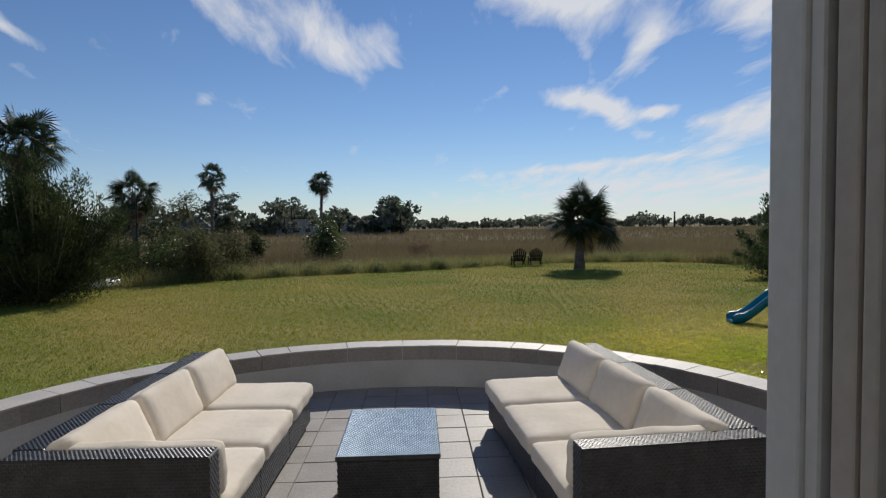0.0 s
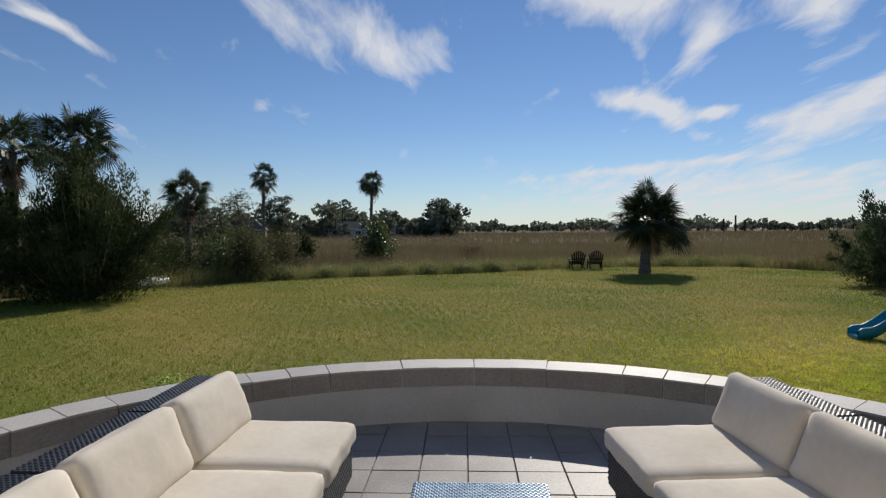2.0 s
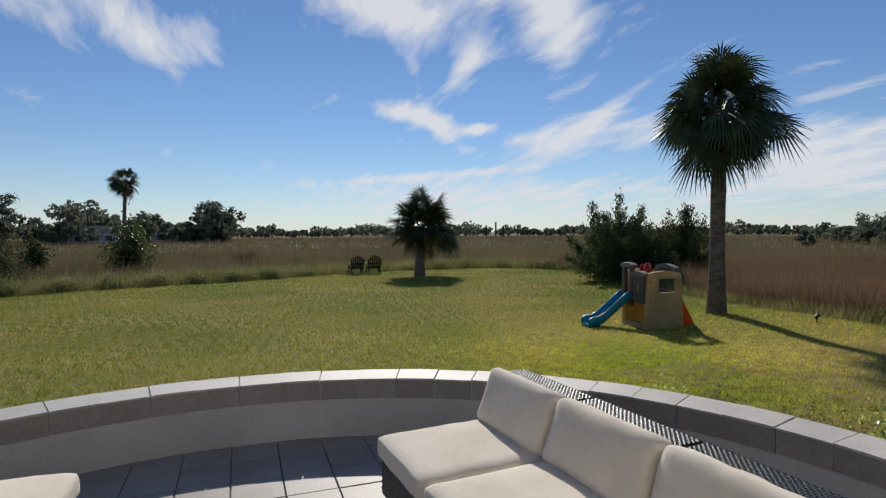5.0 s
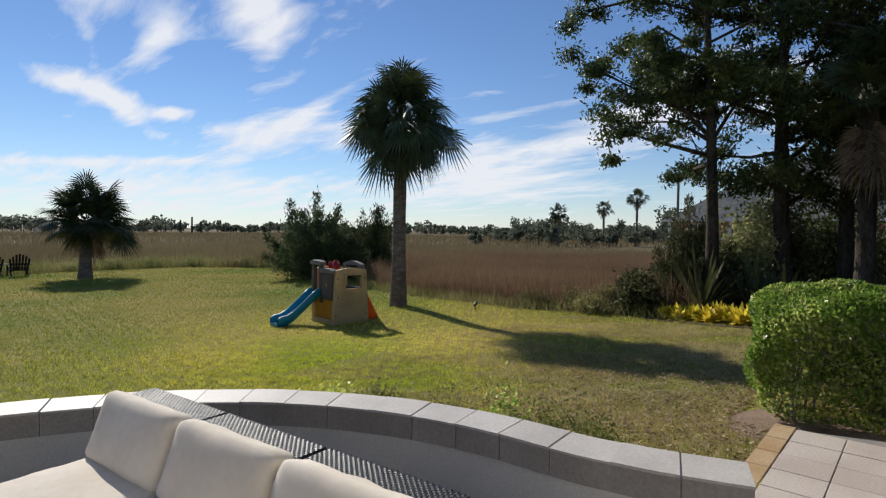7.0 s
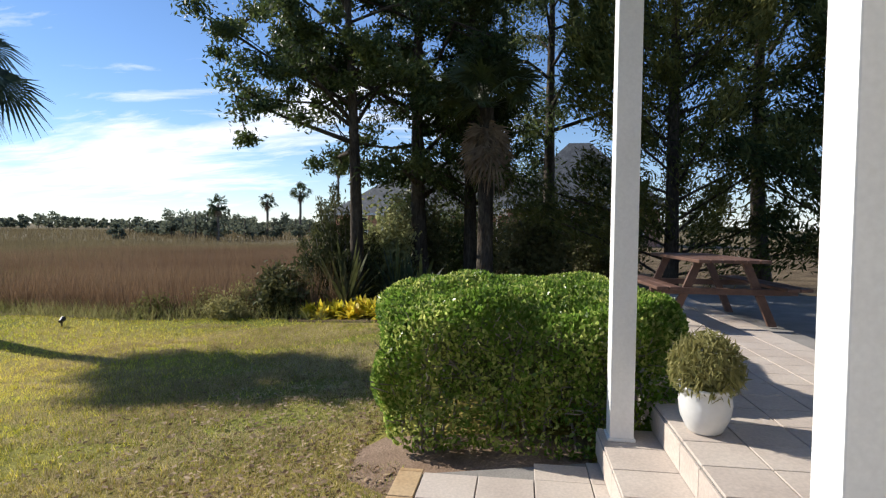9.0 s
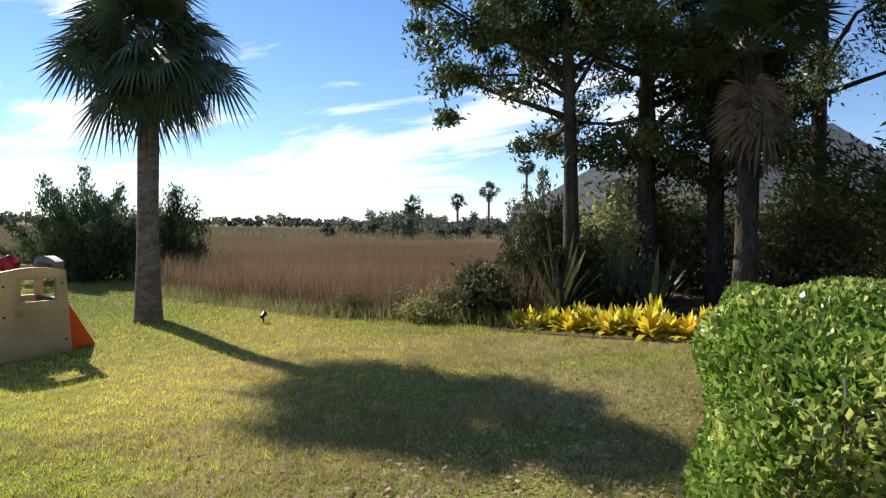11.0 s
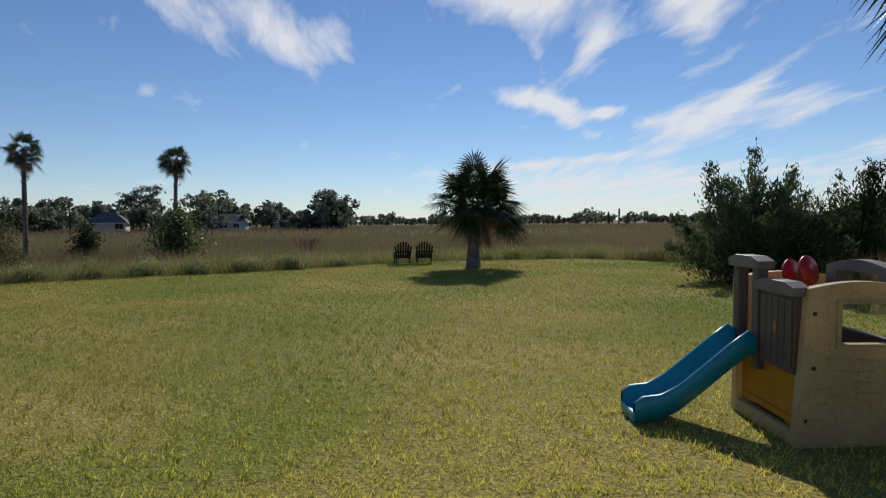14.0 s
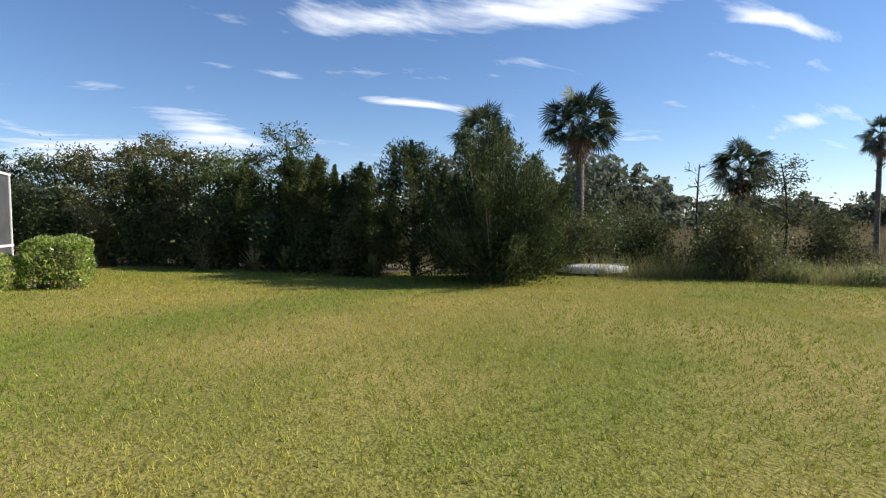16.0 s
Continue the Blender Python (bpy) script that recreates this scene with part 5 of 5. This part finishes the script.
bmesh.ops.create_cone(bm, segments=14, radius1=0.05, radius2=0.055, depth=0.09, cap_ends=True, matrix=Matrix.Translation((0, 0, 0.04)))
part("body", bm, M_BLACK, cl)


def lathe(profile, n=28):
    V, F = [], []
    for r, z in profile:
        V += [(r * math.cos(2 * math.pi * k / n), r * math.sin(2 * math.pi * k / n), z) for k in range(n)]
    for i in range(len(profile) - 1):
        F += [(i * n + k, i * n + (k + 1) % n, (i + 1) * n + (k + 1) % n, (i + 1) * n + k) for k in range(n)]
    return np.array(V), np.array(F)


pot = tagged(np_part("plant_pot", *lathe([(0.72 * r_, 0.72 * z_) for r_, z_ in [(0.0, 0.0), (0.10, 0.0), (0.125, 0.02), (0.17, 0.12), (0.185, 0.22), (0.175, 0.29), (0.185, 0.315), (0.20, 0.33), (0.195, 0.345), (0.165, 0.335), (0.16, 0.27), (0.0, 0.26)]]), M_POT, smooth=True),
             "round white glazed plant pot on the porch step", "plant pot")
pot.matrix_world = pose(5.05, 0.06, 0.34)
g = np.random.default_rng(17)
plant = thing("potted_plant", "feathery yellow-green plant growing in the white pot", "plant", 5.05, 0.06, 0.53)
P = blob(g, 2600, (0, 0, 0.15), (0.19, 0.19, 0.19), 0.2)
P = P[P[:, 2] > 0.0]
np_part("foliage", *leaves(P, 0.07, g, 0.16, (0, 0, 0.9)), M_REEDG, plant)
bench = thing("picnic_table", "dark brown slatted picnic table with attached benches", "table", 9.1, -1.15, 0.34, 3)
for i in range(6):
    part("top_slat", box(-0.9, 0.9, -0.37 + 0.125 * i, -0.255 + 0.125 * i, 0.71, 0.745, 0.005), M_TEAK, bench)
for sg in (-1, 1):
    for i in range(2):
        part("bench_slat", box(-0.9, 0.9, sg * 0.66 - 0.13 + 0.135 * i, sg * 0.66 - 0.005 + 0.135 * i, 0.42, 0.455, 0.005), M_TEAK, bench)
    part("cross_beam", box(sg * 0.6 - 0.03, sg * 0.6 + 0.03, -0.78, 0.78, 0.35, 0.42, 0.005), M_TEAK, bench)
    for q in (-1, 1):
        part("leg", prism([(q * 0.55 - 0.045, 0.0), (q * 0.55 + 0.045, 0.0), (q * 0.25 + 0.045, 0.71), (q * 0.25 - 0.045, 0.71)], sg * 0.56 - 0.02, sg * 0.56 + 0.02, 0, "x"), M_TEAK, bench)

ky = thing("kayak", "upturned white kayak lying at the lawn edge", "boat", -12.5, 21.2, float(ground_z(-12.0, 20.6)) + 0.05, 58)
V, F = [], []
for i in range(15):
    q = i / 14 * 2 - 1
    w, hgt = 0.36 * (1 - abs(q) ** 2.6) + 0.015, 0.30 * (1 - 0.45 * abs(q) ** 2.2)
    V += [(q * 1.2, w * math.cos(a), 0.02 + hgt * max(0, math.sin(a)) ** 0.7 + 0.05 * abs(q) ** 3) for a in np.linspace(0, math.pi, 11)]
for i in range(14):
    F += [(i * 11 + k, i * 11 + k + 1, (i + 1) * 11 + k + 1, (i + 1) * 11 + k) for k in range(10)]
np_part("hull", V, F, M_KAYAK, ky, smooth=True)
part("rub_rail", box(-1.1, 1.1, -0.02, 0.02, 0.30, 0.325, 0.01, 2), M_KAYAK, ky)

enc = thing("screen_enclosure", "dark pool screen enclosure with white metal frame", "enclosure", -18.9, 3.1, -0.5)
for xx in (-1.6, 0.0, 1.6):
    part("post", box(xx - 0.04, xx + 0.04, 0.0, 0.08, 0.0, 3.4), M_WHITE, enc)
for zz in (0.0, 1.0, 3.4):
    part("rail", box(-1.7, 1.7, -0.005, 0.085, zz, zz + 0.08), M_WHITE, enc)
part("screen", box(-1.65, 1.65, 0.03, 0.045, 0.05, 3.4), M_SCREEN, enc)
part("screen", box(1.66, 1.675, -5.0, 0.0, 0.05, 3.4), M_SCREEN, enc)
part("screen", box(-1.65, 1.65, -5.0, 0.0, 3.44, 3.46), M_SCREEN, enc)


# ---- houses across the marsh ----
def house(name, label, x, y, z, rz, w, d, h, roof, wallm, wins):
    t = thing(name, label, "house", x, y, z, rz)
    wl = part("wall", box(-w / 2, w / 2, -d / 2, d / 2, 0, h), wallm, t)
    o = 0.7
    bm = bmesh.new()
    v = [bm.verts.new(p) for p in ((-w / 2 - o, -d / 2 - o, h), (w / 2 + o, -d / 2 - o, h), (w / 2 + o, d / 2 + o, h), (-w / 2 - o, d / 2 + o, h), (-w / 2 + d * 0.5, 0, h + roof), (w / 2 - d * 0.5, 0, h + roof))]
    for q in ((0, 1, 5, 4), (1, 2, 5), (2, 3, 4, 5), (3, 0, 4), (3, 2, 1, 0)):
        bm.faces.new([v[i] for i in q])
    part("roof", bm, M_ROOF, t, "dark grey hipped shingle roof")
    part("fascia", box(-w / 2 - o - 0.03, w / 2 + o + 0.03, -d / 2 - o - 0.03, d / 2 + o + 0.03, h - 0.18, h + 0.02), M_WHITE, t)
    for wx, wz, ww, wh in wins:
        f = part("window", box(wx - ww / 2 - 0.08, wx + ww / 2 + 0.08, -d / 2 - 0.06, -d / 2 + 0.02, wz - 0.08, wz + wh + 0.08), M_WHITE, t)
        part("pane", box(wx - ww / 2, wx + ww / 2, -d / 2 - 0.075, -d / 2 - 0.05, wz, wz + wh), M_GLASS, f)
        part("mullion", box(wx - 0.03, wx + 0.03, -d / 2 - 0.085, -d / 2 - 0.06, wz, wz + wh), M_WHITE, f)
    return t


raised = house("house", "pink brick house with dark grey hipped roof beyond the trees", 66, 8, 0.0, -97, 24, 14, 2.75, 6.2, M_BRICK, [(-9.6, 0.5, 2.4, 1.8), (-5.5, 0.5, 1.4, 1.8), (-1, 0.5, 2.6, 1.8), (4, 0.5, 1.4, 1.8), (9, 0.5, 2.0, 1.8)])
for k in range(9):
    for dy in (-8.6, -2.0, 4.0):
        part("piling", box(-11.6 + 2.9 * k - 0.15, -11.6 + 2.9 * k + 0.15, dy, dy + 0.3, -1.8, -0.02), M_WHITE if dy < -8 else M_BARK, raised)
part("porch_deck", box(-12.2, 12.2, -9.0, -7.09, -0.26, -0.02), M_WHITE, raised)
for k in range(9):
    part("porch_column", box(-11.9 + 2.95 * k - 0.09, -11.9 + 2.95 * k + 0.09, -8.9, -8.72, -0.02, 2.56), M_WHITE, raised)
part("porch_rail", box(-12.0, 12.0, -8.86, -8.78, 0.85, 0.93), M_WHITE, raised)
part("porch_roof", box(-12.7, 12.7, -9.3, -7.74, 2.58, 2.74), M_WHITE, raised)
house("house", "pink brick house wing with grey shingle roof behind the palms", 58, -4.5, -0.9, -92, 13, 11, 4.2, 6.4, M_BRICK, [(-4.2, 1.3, 1.8, 2.0), (0, 1.3, 1.8, 2.0), (4.2, 1.3, 1.8, 2.0)])
house("house", "far pale blue house among trees across the marsh", -37, 176, -1.2, 4, 12, 7, 2.6, 2.4, M_HBLUE, [(-3.5, 0.9, 1.6, 1.2), (0, 0.9, 2, 1.2), (3.5, 0.9, 1.6, 1.2)])
house("house", "far pale house among trees across the marsh", -16, 182, -1.2, -4, 15, 7, 2.4, 2.2, M_HBLUE, [(-5, 0.9, 2, 1.6), (4, 0.9, 2, 1.6)])
house("house", "far pale house among trees across the marsh", -66, 170, -1.2, 12, 9, 6, 2.6, 3.0, M_STUCCO, [(-4, 0.9, 2, 1.6), (3, 0.9, 2, 1.6)])
for i, (x, y, h) in enumerate([(118, 252, 7.5), (112, 250, 6.0), (123, 254, 5.5)]):
    pl = thing("marsh_pole", "bare wooden pole standing far out in the marsh", "pole", x, y, -1.3, group="marsh poles")
    np_part("shaft", *tubes([[((0, 0, 0), 0.45), ((0, 0, h), 0.35)]], 6), M_BARK, pl)

# ---- far woods round the marsh ----
g = np.random.default_rng(99)


def woods_belt(name, label, az0, az1, dist, depth, n, h0, h1, leaf, per, clear=()):
    sets, trunks = [], []
    for k in range(n):
        a = math.radians(g.uniform(az0, az1))
        r = dist + g.uniform(0, depth)
        x, y = r * math.sin(a), r * math.cos(a)
        h = g.uniform(h0, h1) * (1 + 0.35 * math.sin(math.degrees(a) * 0.9) * math.sin(math.degrees(a) * 0.37))
        w = h * g.uniform(0.28, 0.5)
        low = g.uniform(0.05, 0.4)
        trunks.append([((x, y, -1.4), 0.12 + h * 0.012), ((x, y, -1.4 + h * 0.8), 0.08)])
        for c in range(5):
            cc = (x + g.normal() * w * 0.55, y + g.normal() * w * 0.55, -1.4 + h * (low + (1 - low) * g.uniform(0.1, 0.9)))
            sets.append(blob(g, per, cc, (w * 0.5, w * 0.5, h * 0.17), 0.4))
    C = np.concatenate(sets)
    C = C[C[:, 2] > -1.3]
    t = thing(name, label, "woods", kind="stuff")
    np_part("foliage", *leaves(C, leaf, g, 0.7), M_HAZELEAF, t)
    np_part("trunks", *tubes(trunks, 4), M_BARK, t)


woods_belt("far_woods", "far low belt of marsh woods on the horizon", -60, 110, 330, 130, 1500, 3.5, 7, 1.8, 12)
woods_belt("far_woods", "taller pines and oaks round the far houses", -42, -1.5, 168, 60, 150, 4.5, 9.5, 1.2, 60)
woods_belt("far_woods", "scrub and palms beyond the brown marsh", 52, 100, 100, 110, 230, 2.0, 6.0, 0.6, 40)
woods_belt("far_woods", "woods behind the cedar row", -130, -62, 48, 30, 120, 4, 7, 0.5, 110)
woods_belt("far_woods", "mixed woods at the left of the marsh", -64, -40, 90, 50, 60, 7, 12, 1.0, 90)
for i, (x, y, h) in enumerate([(100.5, 41, 11.0), (98, 33, 15.0), (104, 49, 9.5), (88, 50, 8.0)]):
    palm("cabbage_palm", "far cabbage palm above the marsh scrub", x, y, h, 2.0, 26, 170 + i, 0.25, 0.1, (0, 0), 14, base=-1.4)
pines = [(-3.4, 150, 11), (1.5, 155, 9), (-58, 165, 14), (-62, 160, 12)]
for i, (x, y, h) in enumerate(pines):
    broad("pine_tree", "far pine above the treeline", x * 1.0 - 6, y + 30, h + 1, 3.2, 4.0, 180 + i, 1500, M_HAZELEAF, 1.0, 0.3, 14, base=-1.4, clump=1.3)

# ---- grass ----
rng = np.random.default_rng(5)


def scatter(n, x0, x1, y0, y1, test):
    X, Y = rng.uniform(x0, x1, n), rng.uniform(y0, y1, n)
    k = test(X, Y)
    return X[k], Y[k]


def off_patio(X, Y):
    inside = (((X - WCX) / (WA + 0.13)) ** 2 + (np.maximum(Y - WCY, 0) / (WB + 0.13)) ** 2 < 1)
    path = (X > 2.5) & (X < 5.5) & (Y < 1.75)
    hed = (X > 5.5) & (X < 8.6) & (Y < 2.1)
    return ~inside & ~path & ~hed & (Y > 0.3)


def add_grass(name, label, X, Y, h, w, lean, material):
    t = tagged(np_part(name, *blades(X, Y, h, w, lean, rng), material), label, "grass", kind="stuff")
    return t


lawn = lambda X, Y: (lawn_depth(X, Y) > 0) & off_patio(X, Y)
n = 1450000
k, R, A = rng.uniform(0, 1, n), rng.uniform(0.2, 30, n), rng.uniform(0, 2 * np.pi, n)
X, Y = 4.1 + R * np.cos(A), 2.0 + 7.0 * k + R * np.sin(A)
patch = np.zeros(n)
for k in range(9):
    q, w = rng.uniform(0, 6.28), rng.uniform(8, 34)
    patch += np.sin(w * (X * math.cos(q) + Y * math.sin(q)) + rng.uniform(0, 6.28))
patch = np.clip(0.5 + patch / 7, 0, 1)
ok = lawn(X, Y) & (rng.random(n) < 0.25 + 0.9 * patch)
X, Y, R, patch = X[ok], Y[ok], R[ok], patch[ok]
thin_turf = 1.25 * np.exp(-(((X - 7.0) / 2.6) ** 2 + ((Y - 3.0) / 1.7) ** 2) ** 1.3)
# blades with sunlight put into their colour, fading out round (6.4, 7.6)
lush_lit = rng.random(len(X)) < np.exp(-((X - 6.4) / 5.0) ** 2 - ((Y - 7.6) / 3.8) ** 2) * (1 - np.minimum(thin_turf, 0.8))
worn = ~lush_lit & (rng.random(len(X)) < 0.75 * thin_turf)
bare = rng.random(len(X)) < 0.35 * thin_turf
for pick, m_, lab in ((lush_lit, M_LUSH_LIT, "thick green lawn grass near the house, colour lifted to look sunlit"), (worn & ~bare, M_STRAW, "thin dry straw turf beside the hedge"), (~lush_lit & ~worn, M_BLADE, "short green and straw-coloured lawn grass")):
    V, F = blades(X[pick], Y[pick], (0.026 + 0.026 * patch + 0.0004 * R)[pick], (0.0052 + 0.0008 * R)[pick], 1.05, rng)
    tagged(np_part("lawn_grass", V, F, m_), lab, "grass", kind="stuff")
marsh = lambda X, Y: (lawn_depth(X, Y) < -0.2) & (woods(X, Y) < 0.4)
near = lambda lo, hi: (lambda X, Y: (lawn_depth(X, Y) < -lo) & (lawn_depth(X, Y) > -hi) & (woods(X, Y) < 0.4))
add_grass("marsh_grass", "tall rust-brown marsh grass", *scatter(230000, 10, 42, 3, 32, near(0.5, 30)), 0.95, 0.018, 0.5, M_REED)
add_grass("marsh_grass", "tall brown marsh grass", *scatter(170000, -45, 60, 20, 75, near(4.0, 60)), 1.0, 0.035, 0.45, M_REEDF)
add_grass("marsh_grass", "brown marsh grass running to the far woods", *scatter(80000, -140, 190, 40, 260, marsh), 1.0, 0.12, 0.4, M_REEDF)
add_grass("marsh_edge_grass", "green weeds along the lawn edge", *scatter(150000, -18, 22, 17, 44, near(-0.05, 5.5)), 0.75, 0.022, 0.7, M_REEDG)
add_grass("marsh_edge_grass", "low green weeds where the lawn meets the marsh", *scatter(40000, 9, 20, 4, 17, near(-0.1, 2.0)), 0.30, 0.014, 0.8, M_REEDG)

sunny = lambda X, Y: lawn(X, Y) & (np.sin(X * 1.9 + 1.0) * np.sin(Y * 1.6) + 0.5 * np.sin(X * 5.1 + Y * 3.3) > -0.55 + 0.16 * (Y - 3))
add_grass("dry_grass", "straw-coloured dry grass in thin turf beside the path", *scatter(100000, 4.2, 11.2, 1.6, 7.0, sunny), 0.045, 0.007, 1.3, M_STRAW)
X, Y = scatter(11000, 4.0, 9.5, 1.7, 5.5, lambda X, Y: off_patio(X, Y) & (rng.random(len(X)) < np.exp(-((X - 5.9) ** 2 / 5 + (Y - 2.2) ** 2 / 2.6))))
C = np.stack([X, Y, ground_z(X, Y) + 0.035], 1)
V, F = leaves(C, 0.055, rng, 0.5)
V[:, 2] = np.repeat(C[:, 2], 4) + (V[:, 2] - np.repeat(C[:, 2], 4)) * 0.35
tagged(np_part("fallen_leaves", V, F, M_FALLEN), "brown fallen leaves on the turf by the hedge", "leaves", kind="stuff")
# bare soil between path, wall and hedge, and the mulch bed
for nm, lab, pts, m in (("soil_strip", "bare sandy soil along the hedge and path", [(5.05, 1.72), (5.5, 0.55), (6.0, 0.5), (6.0, 2.0), (5.75, 2.15), (5.3, 2.1)], M_SOIL),
                        ("mulch_bed", "dark mulch bed under the yellow ginger", [(11.35, 1.2), (11.35, 3.6), (11.6, 5.2), (12.3, 5.5), (13.6, 4.6), (13.6, 1.2)], M_LITTER)):
    bm = bmesh.new()
    cx, cy = sum(p[0] for p in pts) / len(pts), sum(p[1] for p in pts) / len(pts)
    ring = []
    for i in range(len(pts)):
        (ax, ay), (bx, by) = pts[i], pts[(i + 1) % len(pts)]
        ring += [(ax + (bx - ax) * q / 4, ay + (by - ay) * q / 4) for q in range(4)]
    prev = None
    for k, s_ in enumerate((1.0, 0.96, 0.6, 0.2)):
        cur = [bm.verts.new((cx + (x - cx) * s_, cy + (y - cy) * s_, float(ground_z(cx + (x - cx) * s_, cy + (y - cy) * s_)) + (-0.02 if k == 0 else 0.022))) for x, y in ring]
        if prev:
            for i in range(len(ring)):
                j = (i + 1) % len(ring)
                bm.faces.new((prev[i], prev[j], cur[j], cur[i]))
        prev = cur
    bm.faces.new(prev)
    tagged(part(nm, bm, m), lab, "ground", kind="structure")
